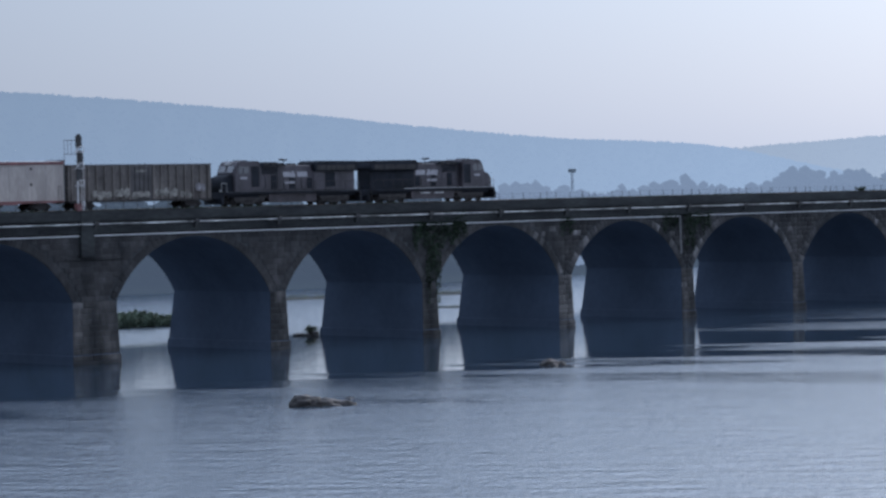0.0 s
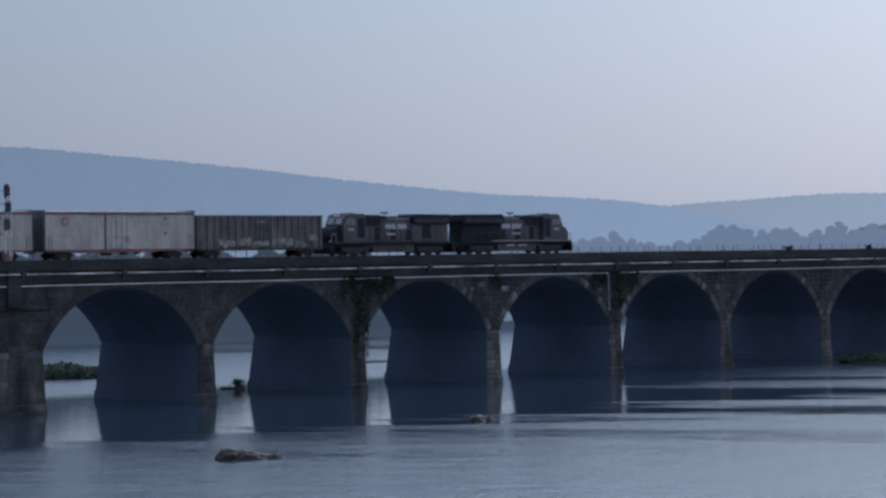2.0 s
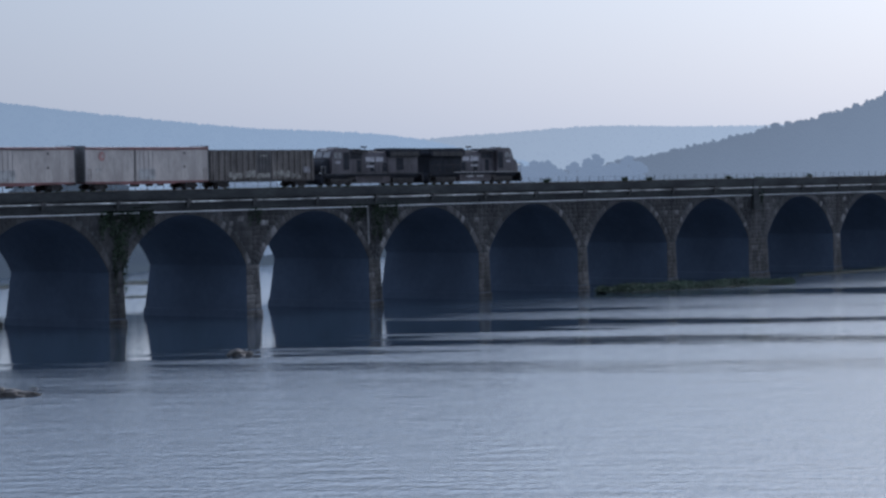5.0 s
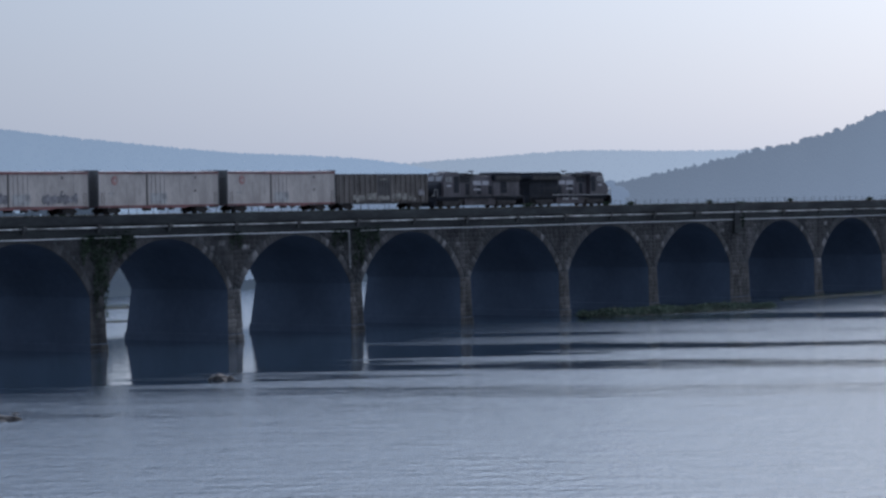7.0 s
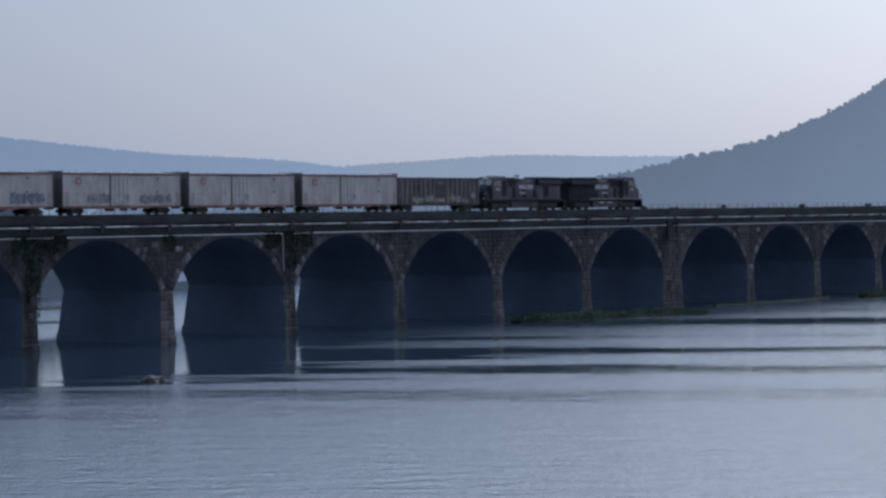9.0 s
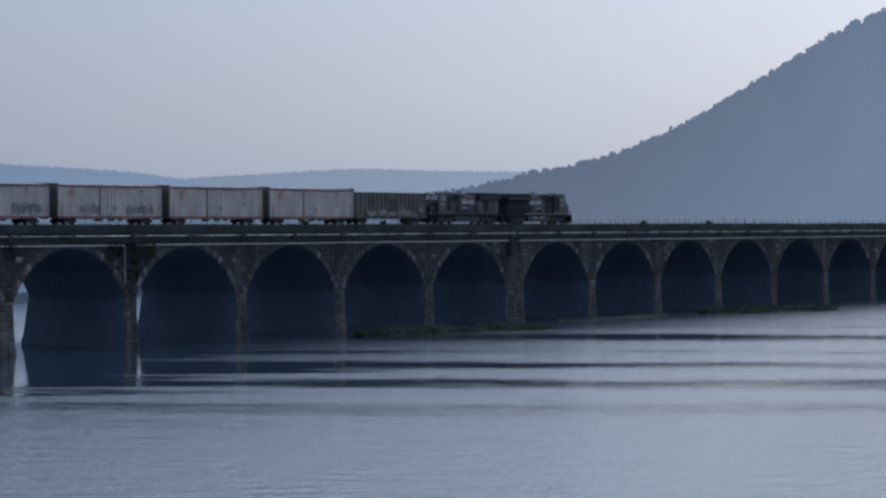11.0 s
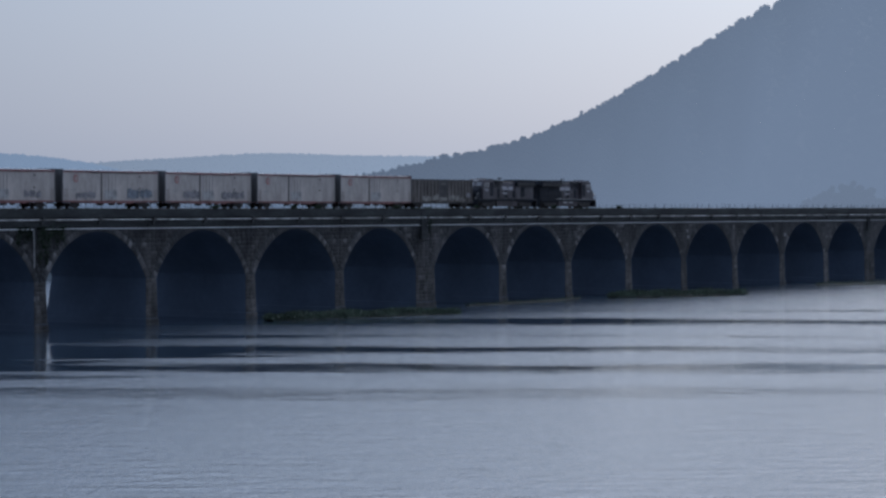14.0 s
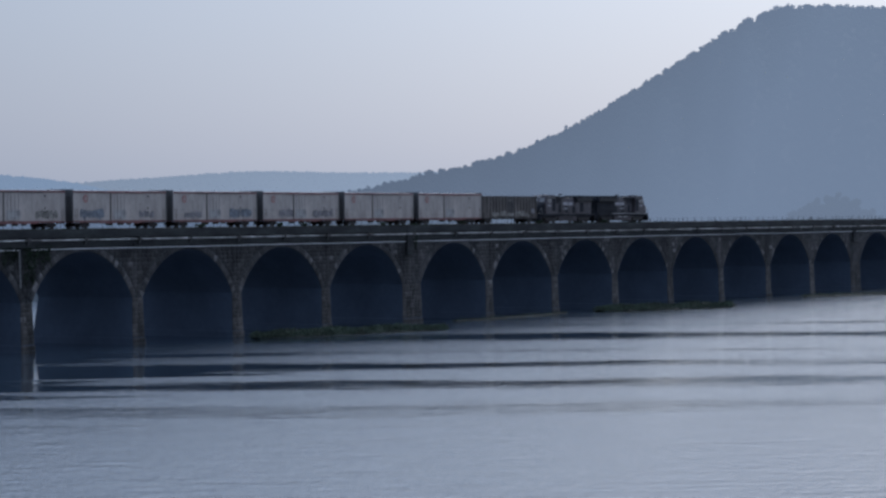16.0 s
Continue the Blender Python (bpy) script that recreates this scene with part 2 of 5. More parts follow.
def build_river():
    bm = B()
    xs = [-5000, -500, 0, 200, 400, 800, 1500, 5000]
    ys = [-3000, -400, -150, -60, 0, 60, 150, 500, 1200, 5000]
    g = [[bm.verts.new((x, y, 0)) for x in xs] for y in ys]
    for j in range(len(ys) - 1):
        for i in range(len(xs) - 1):
            bm.faces.new((g[j][i], g[j][i + 1], g[j + 1][i + 1], g[j + 1][i]))
    tagged(part("water", bm, water_material()), "calm grey-blue river with ruffled bands", "river", kind="structure")


build_river()

# ---- stone arch bridge ----
SPAN, THIN, THICK, WIDE = 21.34, 2.30, 5.65, 15.9
SPRING, RISE, TOP = 6.3, 6.35, 13.55
FIRST, LAST = -13, 30


def pier_edges():
    out, x = {}, 169.41
    for k in range(0, LAST + 1):
        w = THICK if k % 8 == 0 else THIN
        out[k] = (x, x + w)
        x += w + SPAN
    x = 169.41
    for k in range(-1, FIRST - 1, -1):
        w = THICK if k % 8 == 0 else THIN
        out[k] = (x - SPAN - w, x - SPAN)
        x -= SPAN + w
    return out


PIERS = pier_edges()
ARC_R = ((SPAN / 2) ** 2 + RISE ** 2) / (2 * RISE)
ARC_Z = SPRING + RISE - ARC_R
ARC_A = math.asin(SPAN / 2 / ARC_R)

bridge = tagged(new("stone_arch_bridge"), "long weathered sandstone railway bridge of many arches", "bridge", kind="structure")


def build_pier(k):
    x0, x1 = PIERS[k]
    bm = B()
    rings = []
    for z, b, back in ((-1.2, 0.34, 1.15), (0.9, 0.28, 0.95), (0.95, 0.2, 0.8), (SPRING, 0.0, 0.0)):
        rings.append([bm.verts.new(p) for p in ((x0 - b, -b * 0.8, z), (x1 + b, -b * 0.8, z), (x1 + b, WIDE + back, z), (x0 - b, WIDE + back, z))])
    for a, b in zip(rings, rings[1:]):
        for i in range(4):
            j = (i + 1) % 4
            bm.faces.new((a[i], a[j], b[j], b[i]))
    bm.faces.new(rings[-1])
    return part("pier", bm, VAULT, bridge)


def build_span(k):
    """The vault and its spandrels from the middle of pier k to the middle of pier k + 1."""
    l0, l1 = PIERS[k]
    r0, r1 = PIERS[k + 1]
    xl, xr, xm = (l0 + l1) / 2, (r0 + r1) / 2, (l1 + r0) / 2
    arc = [(xm + ARC_R * math.sin(a), ARC_Z + ARC_R * math.cos(a)) for a in np.linspace(-ARC_A, ARC_A, 29)]
    low = [(xl, SPRING)] + arc + [(xr, SPRING)]
    bm = B()
    rows = {}
    for y in (0.0, WIDE):
        rows[y] = ([bm.verts.new((x, y, z)) for x, z in low], [bm.verts.new((x, y, TOP)) for x, z in low])
    for y in rows:
        lo, hi = rows[y]
        for i in range(len(lo) - 1):
            bm.faces.new((lo[i], lo[i + 1], hi[i + 1], hi[i]))
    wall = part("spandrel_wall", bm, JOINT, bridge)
    bm = B()
    va = [[bm.verts.new((x, y, z)) for x, z in arc] for y in (0.02, WIDE - 0.02)]
    for i in range(len(arc) - 1):
        bm.faces.new((va[0][i], va[0][i + 1], va[1][i + 1], va[1][i]))
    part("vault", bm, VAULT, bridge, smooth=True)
    return wall


walls, pier_obs = {}, {}
for k in range(FIRST, LAST + 1):
    pier_obs[k] = build_pier(k)
for k in range(FIRST, LAST):
    walls[k] = build_span(k)
X_MIN, X_MAX = PIERS[FIRST][0], PIERS[LAST][1]


def build_deck():
    bm = B()
    prism(bm, [(X_MIN, TOP), (X_MAX, TOP), (X_MAX, 15.2), (X_MIN, 15.2)], -0.25, WIDE + 0.25)
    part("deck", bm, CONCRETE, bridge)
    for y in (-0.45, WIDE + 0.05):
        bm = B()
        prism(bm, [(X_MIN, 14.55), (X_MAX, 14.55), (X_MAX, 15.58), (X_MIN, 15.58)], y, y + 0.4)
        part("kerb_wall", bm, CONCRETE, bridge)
    bm = B()
    prism(bm, [(X_MIN, 15.0), (X_MAX, 15.0), (X_MAX, 15.42), (X_MIN, 15.42)], -0.04, WIDE + 0.04)
    part("ballast_bed", bm, BALLAST, bridge)


build_deck()
RAIL_Z, TRACK_Y = 15.6, 4.7

# ---- bridge fittings ----
def build_fittings():
    piers = [(k, (PIERS[k][0] + PIERS[k][1]) / 2) for k in range(FIRST, LAST + 1)]
    # the two pale pipes along the upstream face, with dark clamps at piers and crowns
    holds = sorted([x for _, x in piers] + [(PIERS[k][1] + PIERS[k + 1][0]) / 2 for k in range(FIRST, LAST)])
    for a, b in zip(holds, holds[1:]):
        bm = B()
        sag = 0.012
        rod(bm, (a + 0.3, -0.56, 14.2), ((a + b) / 2, -0.56, 14.2 - sag), 0.075, 8)
        rod(bm, ((a + b) / 2, -0.56, 14.2 - sag), (b - 0.3, -0.56, 14.2), 0.075, 8)
        part("pipe", bm, PIPE_DIRTY, bridge, "pale painted steel pipe")
    for x in holds:
        bm = B()
        box(bm, x - 0.32, x + 0.32, -0.74, -0.24, 13.98, 14.46, 0.04)
        box(bm, x - 0.2, x + 0.2, -0.5, -0.2, 13.6, 14.1)
        part("pipe_clamp", bm, DARKMETAL, bridge)
    # thin conduit under the cornice: it turns down the pier at one place and is broken at the ivy
    stops = [X_MIN, 225.1, 227.3, 266.9, 269.5, X_MAX]
    for a, b in zip(stops[0::2], stops[1::2]):
        bm = B()
        n = max(1, int((b - a) / 12))
        for i in range(n):
            u, v = a + (b - a) * i / n, a + (b - a) * (i + 1) / n
            rod(bm, (u, -0.16, 13.02 + 0.015 * math.sin(i * 1.7)), (v, -0.16, 13.02 + 0.015 * math.sin((i + 1) * 1.7)), 0.062, 6)
        part("conduit", bm, PIPE, bridge, "thin pale conduit under the cornice")
    bm = B()
    rod(bm, (267.0, -0.2, 13.05), (267.1, -0.24, 8.2), 0.075, 8)
    part("downpipe", bm, CONDUIT, bridge, "dull grey downpipe")
    # cornice course
    bm = B()
    for i in range(FIRST, LAST):
        x = PIERS[i][0]
        while x < PIERS[i + 1][0] - 0.3:
            w = min(random.uniform(1.3, 2.1), PIERS[i + 1][0] - x)
            box(bm, x + 0.015, x + w - 0.015, -0.33 - random.uniform(0, 0.04), 0.05, 13.3, 13.56)
            x += w
    tagged(part("cornice_stone", bm, CONCRETE, bridge), kind="stuff")
    # ledge on the broad piers
    for k in (-8, 0, 8, 16, 24):
        bm = B()
        box(bm, PIERS[k][0] - 0.9, PIERS[k][1] + 0.9, -0.2, 0.1, 10.6, 10.82, 0.02)
        part("ledge", bm, STONE, bridge)
    # broad dark pilaster under the signal and others on the broad piers
    for k in (0, 8, 16, 24):
        xc = (PIERS[k][0] + PIERS[k][1]) / 2
        bm = B()
        box(bm, xc - 1.9, xc - 0.2, -0.5, 0.0, 10.85, 15.62, 0.05)
        part("refuge_bracket", bm, CONCRETE, bridge)


CONDUIT = material("dull_grey_pipe", (0.3, 0.3, 0.3), 0.5, var=0.2, scale=1, fine=9, bump=0.1)
build_fittings()


def build_tracks():
    for i, y in enumerate((TRACK_Y, 8.8, 12.7)):
        track = tagged(new("railway_track"), "worn steel rails on timber sleepers in grey ballast", "track", "tracks on the bridge", kind="structure")
        for s in (-0.72, 0.72):
            bm = B()
            box(bm, X_MIN, X_MAX, y + s - 0.07, y + s + 0.07, RAIL_Z - 0.17, RAIL_Z - 0.14)
            box(bm, X_MIN, X_MAX, y + s - 0.012, y + s + 0.012, RAIL_Z - 0.14, RAIL_Z - 0.04)
            box(bm, X_MIN, X_MAX, y + s - 0.036, y + s + 0.036, RAIL_Z - 0.04, RAIL_Z)
            part("rail", bm, STEEL, track)
        bm = B()
        x = 120.0
        while x < 620:
            box(bm, x, x + 0.23, y - 1.3, y + 1.3, 15.3, RAIL_Z - 0.165 + random.uniform(-0.008, 0.008))
            x += 0.6
        tagged(part("sleeper", bm, SLEEPER, track), kind="stuff")


SLEEPER = material("creosoted_timber", (0.06, 0.05, 0.042), 0.9, var=0.3, scale=1, fine=9, bump=0.3, island=0.3)
build_tracks()


def build_railing():
    rail = tagged(new("fence"), "thin rusty post and wire fence on the bridge edge", "fence")
    bm = B()
    rod(bm, (0, 0, 15.3), (0, 0, 16.38), 0.045, 6, 0.035)
    me = mesh_of("post", bm, DARKMETAL)
    x = 140.0
    n = 0
    while x < 640:
        o = part("post", me, None, rail)
        o.matrix_basis = pose(x, WIDE + 0.55, 0, random.uniform(-2, 2), random.uniform(-2.5, 2.5), 0)
        if n % 11 == 4:
            o.scale = (1.6, 1.6, 1.0)
        x += 2.15
        n += 1
    for z in (15.85, 16.25):
        bm = B()
        rod(bm, (140, WIDE + 0.55, z), (640, WIDE + 0.55, z), 0.012, 4)
        part("wire", bm, DARKMETAL, rail)


build_railing()


def build_signal():
    s = tagged(new("signal_mast"), "tall railway signal mast with dark heads and ladder", "signal")
    s.matrix_basis = pose(170.35, -0.12, 15.58)
    bm = B()
    box(bm, -0.3, 0.25, -0.28, 0.28, 0, 0.75, 0.04)
    part("relay_cabinet", bm, CAR_RED, s, "rusty red-brown base cabinet")
    bm = B()
    box(bm, 0.5, 0.75, -0.2, 0.1, 0.45, 0.95, 0.02)
    rod(bm, (0.62, -0.05, 0), (0.62, -0.05, 0.5), 0.03, 6)
    part("junction_box", bm, GALV, s, "small pale junction box")
    bm = B()
    rod(bm, (0, 0, 0.7), (0, 0, 7.6), 0.085, 10, 0.07)
    part("mast", bm, GALV, s)
    for z, dx in ((6.35, 0.0), (4.7, 0.12), (3.05, 0.0)):
        head = B()
        prism(head, [(dx - 0.3, z), (dx + 0.3, z), (dx + 0.36, z + 0.3), (dx + 0.36, z + 1.1), (dx + 0.18, z + 1.42), (dx - 0.18, z + 1.42), (dx - 0.36, z + 1.1), (dx - 0.36, z + 0.3)], -0.32, -0.24)
        h = part("signal_head", head, DARKMETAL, s)
        for dz in (0.32, 0.72, 1.1):
            bm = B()
            rod(bm, (dx, -0.24, z + dz), (dx, 0.12, z + dz), 0.17, 12, 0.15)
            part("hood", bm, DARKMETAL, h)
            bm = B()
            rod(bm, (dx, -0.3, z + dz), (dx, -0.345, z + dz), 0.1, 12)
            part("lens", bm, DARKMETAL, h)
    for z in (5.9, 4.25, 2.5):
        bm = B()
        box(bm, -0.22, 0.5, -0.5, 0.3, z, z + 0.06)
        pl = part("platform", bm, GALV, s, "galvanised work platform")
        for x in (-0.2, 0.46):
            bm = B()
            rod(bm, (x, -0.48, z), (x, -0.48, z + 0.6), 0.03, 6)
            part("stanchion", bm, GALV, pl)
        bm = B()
        rod(bm, (-0.2, -0.48, z + 0.6), (0.46, -0.48, z + 0.6), 0.03, 6)
        part("handrail", bm, GALV, pl)
    ladder = B()
    for x in (0.3, 0.62):
        rod(ladder, (x, -0.2, 0.1), (x, -0.2, 6.2), 0.022, 6)
    for i in range(20):
        rod(ladder, (0.3, -0.2, 0.3 + i * 0.3), (0.62, -0.2, 0.3 + i * 0.3), 0.015, 6)
    part("ladder", ladder, GALV, s)
    cage = B()
    for x in (-1.55, -1.1, -0.65):
        rod(cage, (x, 0.1, 4.7 if x < -1.2 else 5.7), (x, 0.1, 7.15), 0.025, 6)
    for z in (5.75, 7.15):
        rod(cage, (-1.6, 0.1, z), (0, 0.1, z), 0.03, 6)
    part("side_frame", cage, DARKMETAL, s)


GALV = material("galvanised_steel", (0.6, 0.6, 0.6), 0.45, 0.2, var=0.25, scale=2, fine=14, bump=0.1)
build_signal()

# ---- train ----
GLASS = material("dark_cab_glass", (0.06, 0.065, 0.075), 0.12, var=0.1, bump=0)
GLASS.node_tree.nodes["Principled BSDF"].inputs["IOR"].default_value = 2.2
LOGO_WHITE = material("faded_white_lettering", (0.36, 0.35, 0.37), 0.6, var=0.2, scale=3, fine=12, bump=0)
GRIME = material("sooty_truck_steel", (0.034, 0.031, 0.031), 0.8, var=0.4, scale=2, fine=12, bump=0.3)
TANK = material("dusty_tank_steel", (0.055, 0.047, 0.052), 0.75, var=0.35, scale=0.8, fine=8, bump=0.15)
LOCO_GREY = material("dusty_black_side_panels", (0.058, 0.051, 0.06), 0.55, var=0.35, scale=0.7, fine=6, bump=0.1, stretch=(1, 1, 0.5))
CAR_END = material("grimy_dark_car_end", (0.10, 0.10, 0.105), 0.75, var=0.35, scale=0.7, fine=6, bump=0.15)
ROOF = material("dull_metal_roof", (0.28, 0.27, 0.27), 0.6, 0.2, var=0.3, scale=0.6, fine=5, bump=0.15)
TAG_BLUE = material("faded_blue_spray_paint", (0.16, 0.18, 0.21), 0.7, var=0.4, scale=1.5, fine=6, bump=0)
TAG_GREY = material("faded_grey_spray_paint", (0.2, 0.19, 0.2), 0.7, var=0.4, scale=1.5, fine=6, bump=0)
TAG_PALE = material("pale_spray_paint", (0.2, 0.19, 0.17), 0.7, var=0.5, scale=1.5, fine=6, bump=0)
RED_MARK = material("faded_red_paint", (0.34, 0.17, 0.155), 0.7, var=0.4, scale=3, fine=9, bump=0)
TRAIN = []
WHEELS = []


def wheel_mesh(r):
    bm = B()
    n = 20
    rings = []
    for y, rr in ((-0.07, r * 0.8), (-0.07, r), (0.05, r), (0.07, r * 1.06), (0.1, r * 1.06), (0.1, r * 0.8)):
        rings.append([bm.verts.new((rr * math.cos(2 * math.pi * i / n), y, rr * math.sin(2 * math.pi * i / n))) for i in range(n)])
    for a, b in zip(rings, rings[1:]):
        for i in range(n):
            j = (i + 1) % n
            bm.faces.new((a[i], a[j], b[j], b[i]))
    bm.faces.new(rings[0])
    bm.faces.new(rings[-1])
    for i in range(4):
        a = i * math.pi / 2
        rod(bm, (math.cos(a) * r * 0.5, -0.1, math.sin(a) * r * 0.5), (math.cos(a) * r * 0.5, -0.05, math.sin(a) * r * 0.5), r * 0.1, 6)
    rod(bm, (0, -0.14, 0), (0, 0.1, 0), r * 0.28, 10)
    return mesh_of("wheel", bm, GRIME)


WHEEL_BIG, WHEEL_SMALL = wheel_mesh(0.52), wheel_mesh(0.42)


def truck(parent, xc, axles, big):
    """A truck: bolster and two sideframes, with its wheels."""
    r = 0.52 if big else 0.42
    half = (axles[-1] - axles[0]) / 2
    bm = B()
    for s in (-1, 1):
        y0, y1 = (-1.18, -1.02) if s < 0 else (1.02, 1.18)
        h = r + 0.12
        prism(bm, [(xc - half - 0.45, r - 0.05), (xc - half - 0.2, h + 0.12), (xc - 0.7, h + 0.3), (xc + 0.7, h + 0.3), (xc + half + 0.2, h + 0.12), (xc + half + 0.45, r - 0.05),
                   (xc + half * 0.55, r - 0.12), (xc + 0.55, r - 0.3), (xc - 0.55, r - 0.3), (xc - half * 0.55, r - 0.12)], y0, y1)
        for a in axles:
            rod(bm, (xc + a, s * 1.0, r), (xc + a, s * 1.25, r), 0.15, 8)
    box(bm, xc - 0.4, xc + 0.4, -1.1, 1.1, r, r + 0.35)
    for a in axles:
        rod(bm, (xc + a, -0.8, r), (xc + a, 0.8, r), 0.09, 8)
    if big:
        # motors and brake rigging fill the room between the wheels
        box(bm, xc - half - 0.7, xc + half + 0.7, -0.55, 0.55, 0.22, 1.28, 0.05)
        for s in (-1, 1):
            box(bm, xc - half - 0.35, xc + half + 0.35, min(s * 1.19, s * 1.27), max(s * 1.19, s * 1.27), 0.62, 0.98, 0.02)
    t = part("truck", bm, GRIME, parent)
    for a in axles:
        for s in (-1, 1):
            w = part("wheel", WHEEL_BIG if big else WHEEL_SMALL, None, t)
            w.matrix_basis = pose(xc + a, s * 0.76, r, 0, 0, 0 if s < 0 else 180)
            WHEELS.append((w, xc + a, s, r, parent))
    return t


def locomotive(length, label, flared):
    """A six-axle road locomotive; its nose is at x = 0 and it stretches towards -x."""
    e = tagged(new("locomotive"), label, "locomotive", "locomotives pulling the train")
    n = -length
    bm = B()
    box(bm, n + 0.5, -0.55, -1.5, 1.5, 1.32, 1.62, 0.03)
    box(bm, n + 1.0, -1.2, -1.2, 1.2, 1.0, 1.34)
    part("underframe", bm, LOCO_BLACK, e)
    for s in (-1, 1):
        bm = B()
        box(bm, n + (6.0 if flared else 0.9), -0.7, s * 1.512 - 0.012, s * 1.512 + 0.012, 1.58, 1.65 if flared else 1.62)
        part("sill_stripe", bm, STRIPE if flared else DULL_STRIPE, e, "pale reflective sill stripe" if flared else "dirty reflective sill stripe")
    # pilot, snow plough and coupler at both ends
    for x, d in ((-0.55, 1), (n + 0.5, -1)):
        bm = B()
        prism(bm, [(x, 0.32), (x + d * 0.35, 0.25), (x + d * 0.42, 0.9), (x + d * 0.12, 1.6), (x, 1.6)], -1.45, 1.45)
        part("pilot", bm, LOCO_BLACK, e)
        bm = B()
        box(bm, min(x, x + d * 0.75), max(x, x + d * 0.75), -0.16, 0.16, 0.75, 1.0, 0.03)
        part("coupler", bm, GRIME, e)
    # short nose and wide cab
    bm = B()
    prism(bm, [(-0.72, 1.62), (-0.55, 2.15), (-0.66, 2.75), (-1.05, 3.22), (-2.5, 3.68), (-2.5, 1.62)], -1.2, 1.2)
    bmesh.ops.bevel(bm, geom=bm.edges[:], offset=0.1, segments=2, affect="EDGES")
    nose = part("nose", bm, LOCO_GREY if flared else LOCO_BLACK, e)
    bm = B()
    box(bm, -0.72, -0.6, -0.35, 0.35, 2.2, 2.42, 0.03)
    part("ditch_light", bm, LOGO_WHITE, nose)
    bm = B()
    prism(bm, [(-2.1, 1.62), (-2.1, 3.55), (-2.5, 4.5), (-2.75, 4.82), (-3.2, 4.93), (-5.6, 4.93), (-5.95, 4.7), (-6.0, 1.62)], -1.5, 1.5)
    bmesh.ops.bevel(bm, geom=bm.edges[:], offset=0.09, segments=2, affect="EDGES")
    cab = part("cab", bm, LOCO_GREY, e)
    for s in (-1, 1):
        for x0, x1 in ((-3.25, -2.65), (-4.15, -3.4)):
            bm = B()
            box(bm, x0, x1, s * 1.5 - 0.02, s * 1.5 + 0.02, 3.55, 4.3, 0.015)
            part("side_window", bm, GLASS, cab)
        bm = B()
        box(bm, -5.7, -4.55, s * 1.5 - 0.03, s * 1.5 + 0.03, 2.1, 4.35, 0.02)
        part("cab_door", bm, LOCO_BLACK, cab)
        bm = B()
        box(bm, -3.9, -2.9, s * 1.5 - 0.014, s * 1.5 + 0.014, 2.95, 3.2)
        part("number_bar", bm, LOGO_WHITE, cab, "plain pale bar")
    for y in (-0.65, 0.65):
        bm = B()
        prism(bm, [(-2.16, 3.72), (-2.1, 3.72), (-2.4, 4.42), (-2.46, 4.42)], y - 0.5, y + 0.5)
        part("windscreen", bm, GLASS, cab)
    bm = B()
    box(bm, -2.75, -2.42, -0.4, 0.4, 4.52, 4.74, 0.04)
    part("headlight", bm, GALV, cab)
    # long hood in door panels, dynamic brake blister, radiator with wings
    rad0, rad1 = n + 0.9, n + (8.2 if flared else 7.3)
    bm = B()
    box(bm, rad1 - 0.05, -5.95, -0.95, 0.95, 1.62, 4.45, 0.07)
    hood = part("long_hood", bm, LOCO_GREY, e)
    x = rad1 + 0.1
    i = 0
    while x < -6.9:
        for s in (-1, 1):
            bm = B()
            box(bm, x + 0.04, x + 0.82, s * 0.97 - 0.025, s * 0.97 + 0.025, 1.85, 3.35 if i % 4 else 3.0, 0.01)
            part("access_door", bm, LOCO_GREY if i % 3 else LOCO_BLACK, hood)
        x += 0.9
        i += 1
    bm = B()
    prism(bm, [(-6.05, 4.3), (-6.15, 4.7), (-9.6, 4.7), (-10.1, 4.42)], -1.25, 1.25)
    bmesh.ops.bevel(bm, geom=bm.edges[:], offset=0.06, segments=2, affect="EDGES")
    blister = part("brake_blister", bm, LOCO_BLACK, e)
    for i in range(3):
        for s in (-1, 1):
            bm = B()
            box(bm, -7.4 - i * 1.0, -6.7 - i * 1.0, s * 1.25 - 0.02, s * 1.25 + 0.02, 4.4, 4.66)
            part("grille", bm, GRIME, blister)
    bm = B()
    box(bm, rad0, rad1, -1.05, 1.05, 1.62, 4.3, 0.08)
    radiator = part("radiator_cabin", bm, LOCO_BLACK if flared else LOCO_GREY, e)
    bm = B()
    w = 1.55 if flared else 1.42
    prism(bm, [(rad0 - 0.35, 4.1), (rad0 - 0.05, 4.86), (rad1 - 0.2, 4.9), (rad1 + 0.25, 4.6), (rad1 + 0.1, 3.75), (rad0 - 0.1, 3.75)], -w, w)
    bmesh.ops.bevel(bm, geom=bm.edges[:], offset=0.1, segments=2, affect="EDGES")
    wing = part("radiator_wing", bm, LOCO_BLACK, e)
    for i in range(4):
        for s in (-1, 1):
            a = rad0 + 0.3 + i * (rad1 - rad0 - 0.4) / 4
            bm = B()
            box(bm, a, a + (rad1 - rad0) / 4 - 0.25, s * w - 0.02, s * w + 0.02, 3.85, 4.4)
            part("grille", bm, GRIME, wing)
    for s in (-1, 1):
        for i in range(2):
            bm = B()
            a = rad0 + 0.7 + i * 2.4
            box(bm, a, a + 1.5, s * 1.06 - 0.02, s * 1.06 + 0.02, 2.0, 3.6, 0.01)
            part("vent_panel", bm, LOCO_BLACK if flared or i else LOCO_GREY, radiator)
    bm = B()
    box(bm, -12.3, -11.4, -0.35, 0.35, 4.35, 4.66, 0.05)
    part("exhaust_stack", bm, GRIME, e)
    bm = B()
    rod(bm, (-10.75, 0, 4.4), (-10.75, 0, 5.0), 0.04, 6)
